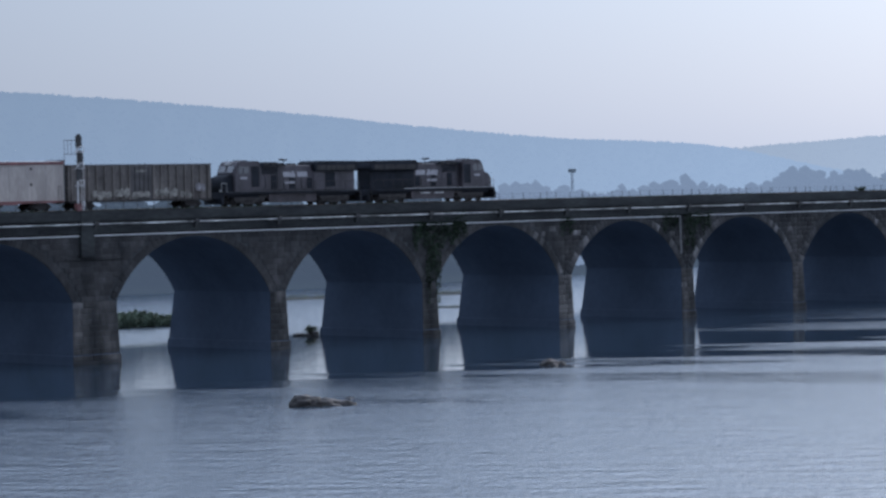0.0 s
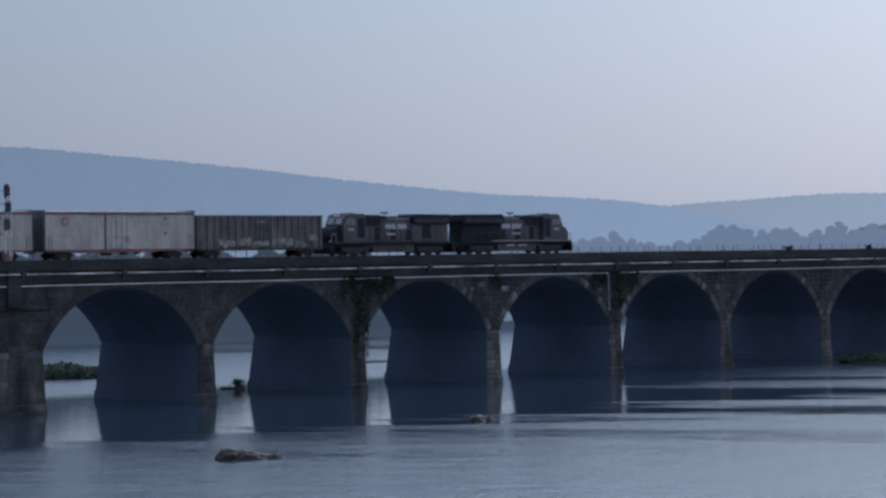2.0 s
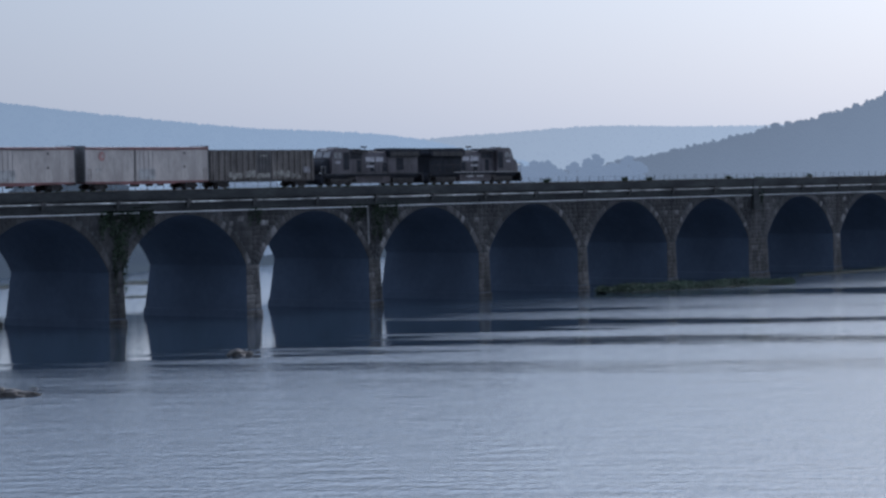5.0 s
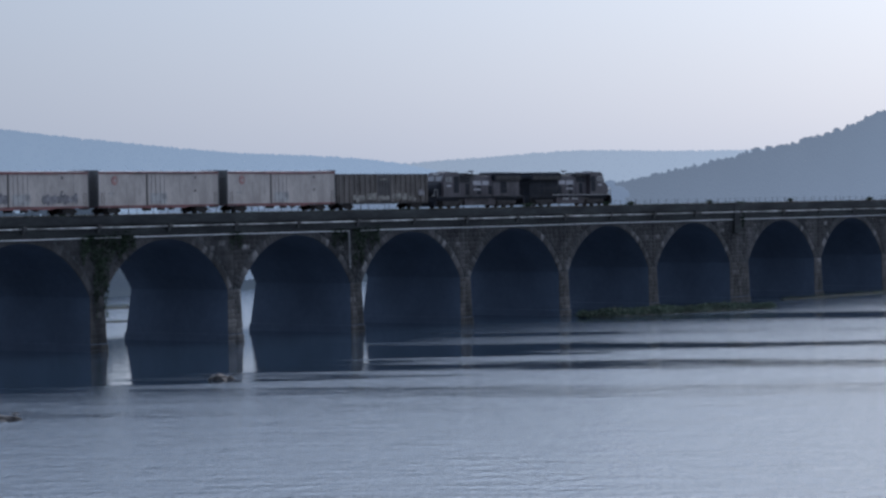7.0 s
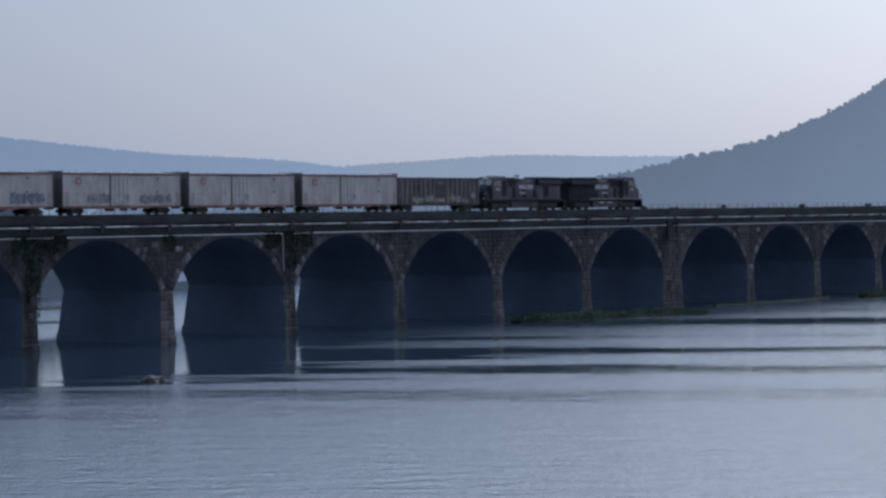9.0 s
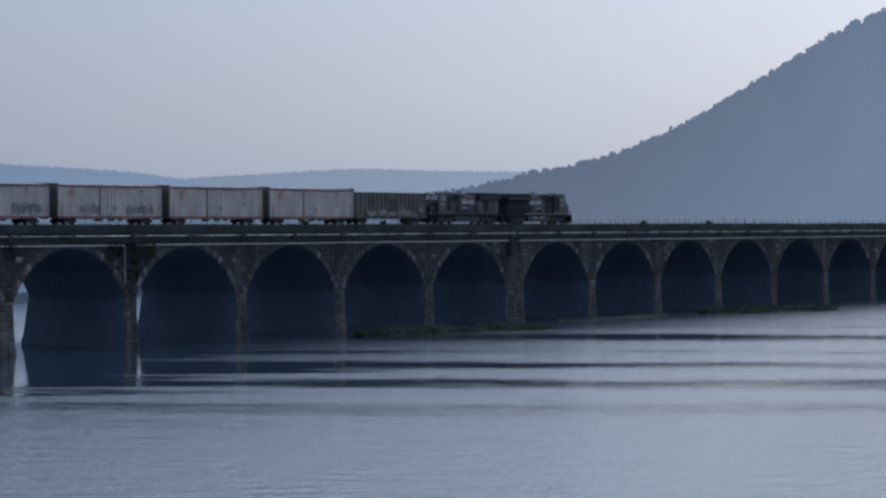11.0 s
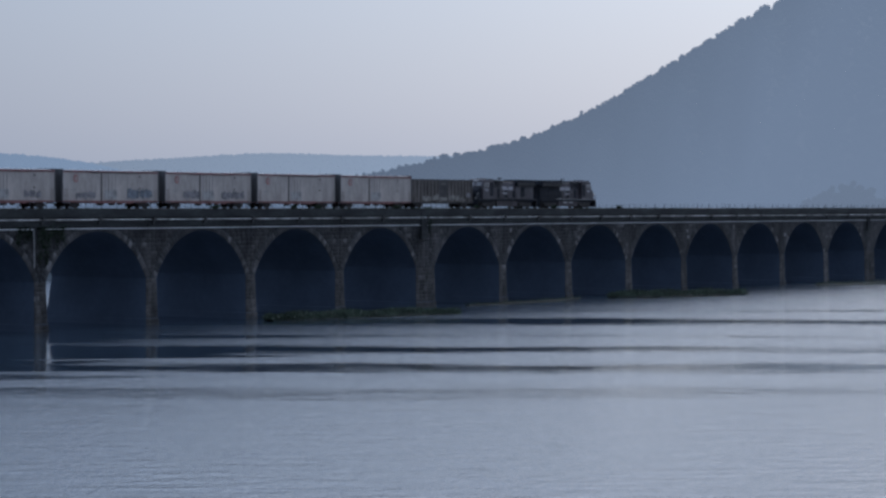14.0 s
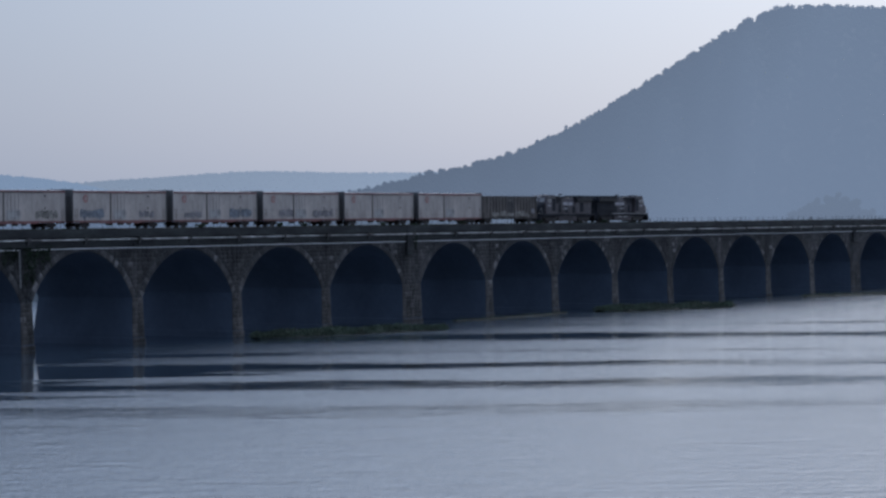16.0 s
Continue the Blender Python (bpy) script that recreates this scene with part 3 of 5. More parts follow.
    for d, y in ((0.5, -0.15), (0.45, 0.15), (-0.4, 0)):
        rod(bm, (-10.75, y, 5.03), (-10.75 + d, y, 5.07), 0.05, 8, 0.12)
    box(bm, -10.9, -10.6, -0.2, 0.2, 4.95, 5.03)
    part("horn", bm, LOCO_BLACK, e)
    # plain white bars and a shape where the lettering stands
    for s in (-1, 1):
        for x0, x1, z0, z1 in ((-13.4, -11.75, 3.15, 3.72), (-10.9, -9.65, 3.15, 3.72), (-11.5, -9.8, 2.4, 2.7)):
            bm = B()
            prism(bm, [(x0, z0), (x1 - 0.1, z0), (x1, z1), (x0 + 0.1, z1)], s * 1.008 - 0.008, s * 1.008 + 0.008)
            part("logo_panel", bm, LOGO_WHITE, hood, "plain white painted shape")
        bm = B()
        prism(bm, [(-11.6, 3.1), (-10.8, 3.1), (-11.0, 3.8), (-11.35, 3.8)], s * 1.008 - 0.008, s * 1.008 + 0.008)
        part("logo_panel", bm, LOGO_WHITE, hood, "plain white painted shape")
    # rounded roof hatches, antenna and equipment box behind the cab
    for x0, x1, z1 in ((-9.4, -6.9, 4.82), (-4.9, -3.6, 5.03)):
        bm = B()
        box(bm, x0, x1, -0.55, 0.55, 4.4, z1, 0.08)
        part("roof_hatch", bm, LOCO_BLACK, e)
    bm = B()
    for y in (-0.95, 0.95):
        rod(bm, (-0.42, y, 1.75), (-0.5, y, 1.75), 0.12, 10)
    part("ditch_light", bm, STRIPE, e)
    for s in (-1, 1):
        bm = B()
        for x in (-0.35, -1.1):
            rod(bm, (x, s * 1.3, 1.55), (x, s * 1.3, 2.55), 0.03, 6)
        rod(bm, (-0.35, s * 1.3, 2.55), (-1.1, s * 1.3, 2.55), 0.03, 6)
        part("end_handrail", bm, STRIPE, e, "pale painted end handrail")
        bm = B()
        for j in range(5):
            box(bm, -8.9 - j * 0.02, -6.6, s * 0.985 - 0.03, s * 0.985 + 0.03, 3.5 + j * 0.16, 3.6 + j * 0.16)
        part("intake_louvre", bm, LOCO_BLACK, hood)
    # fuel tank, air tanks, panels under the frame
    xm = n / 2
    bm = B()
    prism(bm, [(xm - 3.3, 0.36), (xm + 3.3, 0.36), (xm + 3.6, 0.56), (xm + 3.6, 1.3), (xm - 3.6, 1.3), (xm - 3.6, 0.56)], -1.35, 1.35)
    tank = part("fuel_tank", bm, TANK, e)
    for s in (-1, 1):
        for a in (-2.0, 0.3):
            bm = B()
            box(bm, xm + a, xm + a + 1.5, s * 1.36 - 0.02, s * 1.36 + 0.02, 0.98, 1.14)
            part("tank_plate", bm, STRIPE if flared else GRIME, tank)
        bm = B()
        rod(bm, (xm + 3.5, s * 1.1, 1.05), (xm + 5.0, s * 1.1, 1.05), 0.2, 10)
        part("air_tank", bm, GRIME, e)
    for x in (-4.4, n + 4.3):
        truck(e, x, (-1.9, 0.0, 1.9), True)
    # handrails along the walkway
    for s in (-1, 1):
        x = n + 1.2
        while x < -6.5:
            bm = B()
            rod(bm, (x, s * 1.44, 1.62), (x, s * 1.44, 2.65), 0.022, 5)
            part("stanchion", bm, GRIME, e)
            x += 1.55
        bm = B()
        rod(bm, (n + 1.2, s * 1.44, 2.65), (-6.4, s * 1.44, 2.65), 0.022, 5)
        part("handrail", bm, GRIME, e)
        for x in (-0.55, n + 0.6):
            bm = B()
            for j in range(3):
                box(bm, x - 0.35, x + 0.1, s * 1.45 - 0.16, s * 1.45 + 0.1, 0.45 + j * 0.38, 0.49 + j * 0.38)
            rod(bm, (x, s * 1.5, 0.6), (x, s * 1.5, 2.5), 0.022, 5)
            part("boarding_step", bm, GRIME, e)
    return e


STRIPE = material("pale_reflective_stripe", (0.42, 0.42, 0.42), 0.4, var=0.5, scale=0.4, fine=4, bump=0)
DULL_STRIPE = material("dirty_reflective_stripe", (0.13, 0.13, 0.135), 0.6, var=0.5, scale=0.4, fine=4, bump=0)


def tag_patch(parent, x0, x1, z0, z1, y, mat, rng, name="graffiti"):
    """A patch of old spray paint: overlapping lobes, a few millimetres thick."""
    bm = B()
    n = max(3, int((x1 - x0) / 0.55))
    for i in range(n):
        xc = x0 + (i + 0.5) * (x1 - x0) / n + rng.uniform(-0.1, 0.1)
        w = (x1 - x0) / n * rng.uniform(0.55, 0.8)
        h = (z1 - z0) / 2 * rng.uniform(0.65, 1.0)
        zc = (z0 + z1) / 2 + rng.uniform(-0.1, 0.1)
        k = rng.randint(6, 9)
        ph = rng.uniform(0, 6)
        d = y - 0.004 - 0.0012 * i
        prism(bm, [(xc + w * math.cos(ph + 2 * math.pi * j / k) * rng.uniform(0.75, 1.1), zc + h * math.sin(ph + 2 * math.pi * j / k) * rng.uniform(0.75, 1.1)) for j in range(k)], d, y + 0.002)
    part(name, bm, mat, parent, "faded spray-painted patch")


def end_fittings(parent, x, d, z_top):
    """Ladder, brake gear and ribs on the end of a freight car."""
    bm = B()
    for i in range(7):
        z = 1.15 + i * (z_top - 1.5) / 7
        box(bm, min(x, x + d * 0.07), max(x, x + d * 0.07), -1.35, 1.35, z, z + 0.2, 0.02)
    part("end_rib", bm, CAR_END, parent)
    bm = B()
    for y in (-1.25, -0.85):
        rod(bm, (x + d * 0.14, y, 1.0), (x + d * 0.14, y, z_top - 0.3), 0.018, 5)
    for i in range(9):
        rod(bm, (x + d * 0.14, -1.25, 1.1 + i * 0.38), (x + d * 0.14, -0.85, 1.1 + i * 0.38), 0.014, 5)
    part("end_ladder", bm, GRIME, parent)
    bm = B()
    box(bm, min(x, x + d * 0.55), max(x, x + d * 0.75), -0.15, 0.15, 0.72, 0.95, 0.03)
    part("coupler", bm, GRIME, parent)


def boxcar(length, top):
    """The ribbed outside-post car behind the locomotives."""
    rng = random.Random(5)
    e = tagged(new("boxcar"), "grimy dark grey freight car with ribbed sides", "freight car")
    n = -length
    bm = B()
    box(bm, n, 0, -1.42, 1.42, 0.95, top - 0.12, 0.02)
    body = part("body", bm, HOPPER, e)
    bm = B()
    prism(bm, [(n - 0.05, top - 0.14), (0.05, top - 0.14), (0.05, top), (n - 0.05, top)], -1.52, 1.52)
    part("roof", bm, ROOF_DARK, e)
    bm = B()
    box(bm, n + 0.1, -0.1, -1.5, 1.5, 0.78, 1.02, 0.02)
    part("side_sill", bm, GRIME, e)
    for s in (-1, 1):
        for i in range(18):
            x = n + 0.45 + i * (length - 0.9) / 17
            if abs(x - n / 2) < 1.5:
                continue
            bm = B()
            prism(bm, [(x - 0.13, 1.0), (x + 0.13, 1.0), (x + 0.11, top - 0.14), (x - 0.11, top - 0.14)], min(s * 1.4, s * 1.56), max(s * 1.4, s * 1.56))
            part("side_post", bm, HOPPER, body)
        bm = B()
        box(bm, n / 2 - 1.45, n / 2 + 1.45, min(s * 1.4, s * 1.5), max(s * 1.4, s * 1.5), 1.0, top - 0.2, 0.03)
        door = part("sliding_door", bm, DOOR_DARK, body)
        for a in (-0.9, -0.3, 0.3, 0.9):
            bm = B()
            rod(bm, (n / 2 + a, s * 1.53, 1.05), (n / 2 + a, s * 1.53, top - 0.3), 0.03, 6)
            part("locking_bar", bm, GRIME, door)
        bm = B()
        box(bm, n / 2 - 0.8, n / 2 + 0.7, s * 1.515 - 0.012, s * 1.515 + 0.012, top - 0.85, top - 0.6)
        part("marking_bar", bm, TAG_PALE, door, "plain pale bar")
    for x0, x1, z0, z1, m in ((n + 3.0, n + 5.6, 1.05, 2.1, TAG_PALE), (n + 5.9, n + 8.0, 1.05, 2.4, TAG_PALE), (n + 8.4, n + 10.6, 1.05, 1.9, TAG_PALE), (n + 11.4, n + 14.6, 1.05, 2.3, TAG_PALE), (n + 14.9, n + 16.6, 1.05, 1.8, TAG_PALE), (n + 17.0, n + 18.4, 1.6, 2.9, TAG_GREY)):
        tag_patch(body, x0, x1, z0, z1, -1.565, m, rng)
    end_fittings(e, n, -1, top)
    end_fittings(e, 0, 1, top)
    for x in (n + 2.4, -2.4):
        truck(e, x, (-0.88, 0.88), False)
    return e


ROOF_DARK = material("dark_weathered_roof", (0.14, 0.14, 0.145), 0.6, var=0.3, scale=0.6, fine=5, bump=0.1)
DOOR_DARK = material("dark_grimy_door_paint", (0.07, 0.065, 0.065), 0.7, var=0.3, scale=0.8, fine=6, bump=0.1)


def reefer(seed, top=5.08, length=20.75):
    """A long white insulated car with red sill, red roof line and plug door."""
    rng = random.Random(seed)
    e = tagged(new("refrigerator_car"), "long dirty white insulated car with red sill and faded graffiti", "freight car", "white cars of the train")
    n = -length
    bm = B()
    box(bm, n, 0, -1.5, 1.5, 1.05, top - 0.2, 0.03)
    body = part("body", bm, CAR_WHITE, e)
    bm = B()
    prism(bm, [(n - 0.03, top - 0.32), (0.03, top - 0.32), (0.03, top - 0.04), (n - 0.03, top - 0.04)], -1.53, 1.53)
    part("roof_rail", bm, CAR_RED, e, "oxide red roof edge")
    bm = B()
    outline = [(-1.5, top - 0.05), (-0.7, top + 0.04), (0.7, top + 0.04), (1.5, top - 0.05)]
    a = [bm.verts.new((n, y, z)) for y, z in outline]
    b = [bm.verts.new((0, y, z)) for y, z in outline]
    for i in range(3):
        bm.faces.new((a[i], a[i + 1], b[i + 1], b[i]))
    bm.faces.new(a)
    bm.faces.new(b)
    bm.faces.new((a[0], b[0], b[3], a[3]))
    part("roof", bm, ROOF, e)
    bm = B()
    prism(bm, [(n + 0.05, 1.08), (-0.05, 1.08), (-0.05, 0.86), (-5.2, 0.84), (-6.2, 0.72), (n + 6.2, 0.72), (n + 5.2, 0.84), (n + 0.05, 0.86)], -1.53, 1.53)
    part("side_sill", bm, CAR_RED, e, "oxide red side sill")
    for x, d in ((n, -1), (0, 1)):
        bm = B()
        box(bm, min(x, x + d * 0.16), max(x, x + d * 0.16), -1.52, 1.52, 1.0, top + 0.14, 0.02)
        part("end_wall", bm, CAR_END, e, "grimy dark end wall")
        end_fittings(e, x + d * 0.16, d, top)
    for s in (-1, 1):
        # thin panel seams, plug door with its bars, corner ladders
        for i in range(1, 9):
            x = n + i * length / 9
            bm = B()
            box(bm, x - 0.012, x + 0.012, s * 1.502 - 0.01, s * 1.502 + 0.01, 1.1, top - 0.24)
            part("panel_seam", bm, SEAM, body)
        x0 = n * 0.52
        bm = B()
        box(bm, x0 - 1.75, x0 + 1.75, min(s * 1.5, s * 1.55), max(s * 1.5, s * 1.55), 1.12, top - 0.3, 0.02)
        door = part("plug_door", bm, CAR_WHITE, body)
        bm = B()
        box(bm, x0 - 1.95, x0 - 1.76, min(s * 1.49, s * 1.57), max(s * 1.49, s * 1.57), 1.05, top - 0.22)
        part("door_post", bm, DOOR_DARK, body)
        for a in (-1.1, -0.4, 0.4, 1.1):
            bm = B()
            rod(bm, (x0 + a, s * 1.58, 1.15), (x0 + a, s * 1.58, top - 0.35), 0.028, 6)
            part("locking_bar", bm, ROOF, door)
        bm = B()
        box(bm, x0 - 1.3, x0 + 1.5, s * 1.56 - 0.01, s * 1.56 + 0.01, 1.3, 2.5)
        part("worn_panel", bm, SEAM, door, "rubbed grey lower panel")
        bm = B()
        box(bm, x0 - 4.0, x0 + 6.0, min(s * 1.53, s * 1.6), max(s * 1.53, s * 1.6), top - 0.34, top - 0.24)
        part("door_rail", bm, CAR_RED if seed % 2 else DOOR_DARK, body)
        for x in (n + 0.35, -0.75):
            bm = B()
            for dx in (0, 0.42):
                rod(bm, (x + dx, s * 1.56, 0.6), (x + dx, s * 1.56, 2.6), 0.02, 5)
            for i in range(6):
                rod(bm, (x, s * 1.56, 0.7 + i * 0.36), (x + 0.42, s * 1.56, 0.7 + i * 0.36), 0.015, 5)
            part("side_ladder", bm, DOOR_DARK, e)
    # round red mark, small dark plates
    bm = B()
    rod(bm, (n + 2.6, -1.5, 4.0), (n + 2.6, -1.508, 4.0), 0.55, 18)
    part("round_mark", bm, RED_MARK, body, "faded red round mark")
    bm = B()
    rod(bm, (n + 2.75, -1.508, 4.0), (n + 2.75, -1.513, 4.0), 0.22, 12)
    part("round_mark", bm, CAR_WHITE, body)
    for z in (4.2, 2.6):
        bm = B()
        box(bm, -4.3, -4.0, -1.515, -1.5, z, z + 0.28)
        part("plate", bm, DOOR_DARK, body)
    bm = B()
    box(bm, n + 1.5, n + 2.7, -1.506, -1.5, 2.4, 2.55)
    part("marking_bar", bm, SEAM, body, "plain dark bar")
    # brake gear hanging under the floor
    bm = B()
    rod(bm, (n / 2 - 2.2, -0.7, 0.62), (n / 2 - 0.9, -0.7, 0.62), 0.2, 10)
    part("air_tank", bm, GRIME, e)
    for x0, x1, z0 in ((0.4, 1.1, 0.45), (2.4, 2.8, 0.5)):
        bm = B()
        box(bm, n / 2 + x0, n / 2 + x1, -1.2, -0.6, z0, 0.76)
        part("brake_gear", bm, GRIME, e)
    for x in (n + 2.7, -2.7):
        truck(e, x, (-0.88, 0.88), False)
    spots = {1: [], 2: [(1.2, 3.0, 1.2, 1.7, TAG_GREY)], 3: [(n + 4.2, n + 9.1, 1.12, 2.75, TAG_GREY), (n + 13.4, n + 19.0, 1.12, 2.7, TAG_GREY)],
             4: [(n + 2.6, n + 7.0, 1.12, 2.5, TAG_GREY), (n + 13.6, n + 19.4, 1.12, 2.8, TAG_BLUE)], 5: [(n + 1.4, n + 6.6, 1.12, 2.8, TAG_BLUE), (n + 14.4, n + 18.0, 1.2, 2.5, TAG_GREY)],
             6: [(n + 14.5, n + 19.2, 1.2, 2.6, TAG_PALE)]}.get(seed, [(n + 4, n + 8, 1.2, 2.2, TAG_GREY)])
    for x0, x1, z0, z1, m in spots:
        if x0 < 0:
            tag_patch(body, x0, x1, z0, z1, -1.512, m, rng)
    return e


SEAM = material("rubbed_grey_paint", (0.36, 0.35, 0.34), 0.7, var=0.3, scale=1.5, fine=7, bump=0.05)
lead = locomotive(21.8, "dusty black diesel locomotive with white side lettering leading the train", True)
TRAIN.append((lead, 0.0, 0))
second = locomotive(21.6, "dusty black diesel locomotive running cab backwards", False)
TRAIN.append((second, -22.45 - 21.6, 180))
TRAIN.append((boxcar(19.4, 4.72), -45.3, 0))
for i in range(9):
    TRAIN.append((reefer(i + 1), -65.3 - 22.55 * i, 0))

# ---- vegetation helpers ----
def ico_base(sub=1):
    bm = B()
    bmesh.ops.create_icosphere(bm, subdivisions=sub, radius=1.0)
    v = np.array([q.co[:] for q in bm.verts])
    f = np.array([[w.index for w in q.verts] for q in bm.faces])
    bm.free()
    return v, f


def mesh_from(name, verts, faces, mat):
    me = bpy.data.meshes.new(name)
    k = faces.shape[1]
    me.vertices.add(len(verts))
    me.vertices.foreach_set("co", verts.astype(np.float32).ravel())
    me.loops.add(faces.size)
    me.loops.foreach_set("vertex_index", faces.astype(np.int32).ravel())
    me.polygons.add(len(faces))
    me.polygons.foreach_set("loop_start", np.arange(0, faces.size, k, dtype=np.int32))
    me.update(calc_edges=True)
    me.validate()
    me.materials.append(mat)
    return me


def clumps(name, centres, radii, mat, rng, flat=0.8, rough=0.13, sub=1):
    """Crowns: lumpy balls of foliage, each bent its own way."""
    v, f = ico_base(sub)
    n, m = len(centres), len(v)
    r = radii[:, None] * (1 + rng.normal(0, rough, (n, m)).clip(-0.5, 0.6))
    pts = v[None] * r[..., None]
    pts[..., 2] *= flat * rng.uniform(0.8, 1.25, (n, 1))
    pts = pts + centres[:, None]
    faces = f[None] + (np.arange(n) * m)[:, None, None]
    return mesh_from(name, pts.reshape(-1, 3), faces.reshape(-1, 3), mat)


def leaves(name, centres, size, mat, rng, tall=1.0):
    """Single leaves or blades, each a small bent quad."""
    n = len(centres)
    a = rng.normal(0, 1, (n, 3))
    a[:, 2] *= 0.5
    a /= np.linalg.norm(a, axis=1)[:, None]
    b = rng.normal(0, 1, (n, 3))
    b[:, 2] = np.abs(b[:, 2]) * tall + 0.3
    b -= (a * b).sum(1)[:, None] * a
    b /= np.linalg.norm(b, axis=1)[:, None]
    s = (size * rng.uniform(0.6, 1.3, n))[:, None]
    a, b = a * s * 0.45 / max(1.0, tall * 0.6), b * s
    p = np.stack([centres - a * 0.5, centres + a * 0.5, centres + a * 0.6 + b * 0.6, centres + b, centres - a * 0.6 + b * 0.6], 1)
    return mesh_from(name, p.reshape(-1, 3), np.arange(n * 5).reshape(n, 5), mat)


def foliage(name, rgb, island=0.45):
    m = material(name, rgb, 0.7, var=0.35, scale=0.25, fine=2.0, bump=0, island=island)
    m.node_tree.nodes["Principled BSDF"].inputs["Specular IOR Level"].default_value = 0.2
    return m


def haze_glow_material(name, rgb, air, share, high=None, lit=None):
    """Far woods with haze painted in as emission: less of it up to the height high, a stronger glow towards the sun as
    x / y grows.
    """
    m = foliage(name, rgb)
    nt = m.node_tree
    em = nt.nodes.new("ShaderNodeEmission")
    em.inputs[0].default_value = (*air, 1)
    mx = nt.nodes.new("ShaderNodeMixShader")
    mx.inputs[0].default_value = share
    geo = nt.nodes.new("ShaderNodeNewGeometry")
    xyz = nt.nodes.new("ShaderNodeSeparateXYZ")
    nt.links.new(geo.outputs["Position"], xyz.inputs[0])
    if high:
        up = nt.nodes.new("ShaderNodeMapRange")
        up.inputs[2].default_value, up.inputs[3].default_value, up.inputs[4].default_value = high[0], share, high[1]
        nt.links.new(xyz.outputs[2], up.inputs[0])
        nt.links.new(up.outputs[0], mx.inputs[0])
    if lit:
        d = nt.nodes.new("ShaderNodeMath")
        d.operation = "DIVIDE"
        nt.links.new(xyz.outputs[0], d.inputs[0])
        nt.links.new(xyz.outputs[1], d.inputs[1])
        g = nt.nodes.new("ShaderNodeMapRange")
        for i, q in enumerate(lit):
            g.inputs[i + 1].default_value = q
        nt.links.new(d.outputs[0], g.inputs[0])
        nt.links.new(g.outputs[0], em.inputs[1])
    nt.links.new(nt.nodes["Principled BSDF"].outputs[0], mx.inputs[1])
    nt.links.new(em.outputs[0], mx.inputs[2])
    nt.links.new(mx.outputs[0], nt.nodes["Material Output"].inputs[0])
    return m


def polar(az, r, z=0.0):
    a = np.radians(az)
    return np.stack([EYE[0] + r * np.sin(a), EYE[1] + r * np.cos(a), z + 0 * a], -1)


# ---- distance: ridges, woods, banks ----
LEAF = foliage("green_leaves", (0.028, 0.036, 0.027))
IVY = foliage("dark_ivy_leaves", (0.032, 0.05, 0.03))
REED = foliage("green_reeds", (0.075, 0.1, 0.07))
SEDGE = foliage("dull_green_sedge", (0.06, 0.085, 0.062))
GRASS = material("bank_grass", (0.026, 0.03, 0.026), 0.95, var=0.4, scale=0.2, fine=2, bump=0.5, dist=0.1)
# ridges and hill emit a blue haze colour over their foliage
FAR_1 = haze_glow_material("ridge_woods_haze_glow_left", (0.05, 0.07, 0.04), (0.238, 0.322, 0.458), 0.95, None, (0.81, 1.47, 0.85, 1.15))
FAR_2 = haze_glow_material("ridge_woods_haze_glow_right", (0.05, 0.07, 0.04), (0.33, 0.41, 0.54), 0.95, None, (1.34, 1.95, 0.85, 1.08))
FAR_3 = haze_glow_material("hill_woods_haze_glow", (0.05, 0.075, 0.04), (0.166, 0.215, 0.302), 0.98, (190.0, 0.92), (1.9, 3.4, 0.86, 1.32))
# haze and glare emitted by the shore trees, their ground and the mast
FAR_4 = haze_glow_material("shore_woods_haze_glow", (0.045, 0.07, 0.04), (0.06, 0.083, 0.125), 0.88)
FAR_5 = haze_glow_material("shore_woods_haze_glow_further", (0.045, 0.07, 0.04), (0.178, 0.238, 0.348), 0.92)
FAR_6 = haze_glow_material("shore_woods_glare_glow", (0.045, 0.07, 0.04), (0.2, 0.255, 0.352), 0.95)


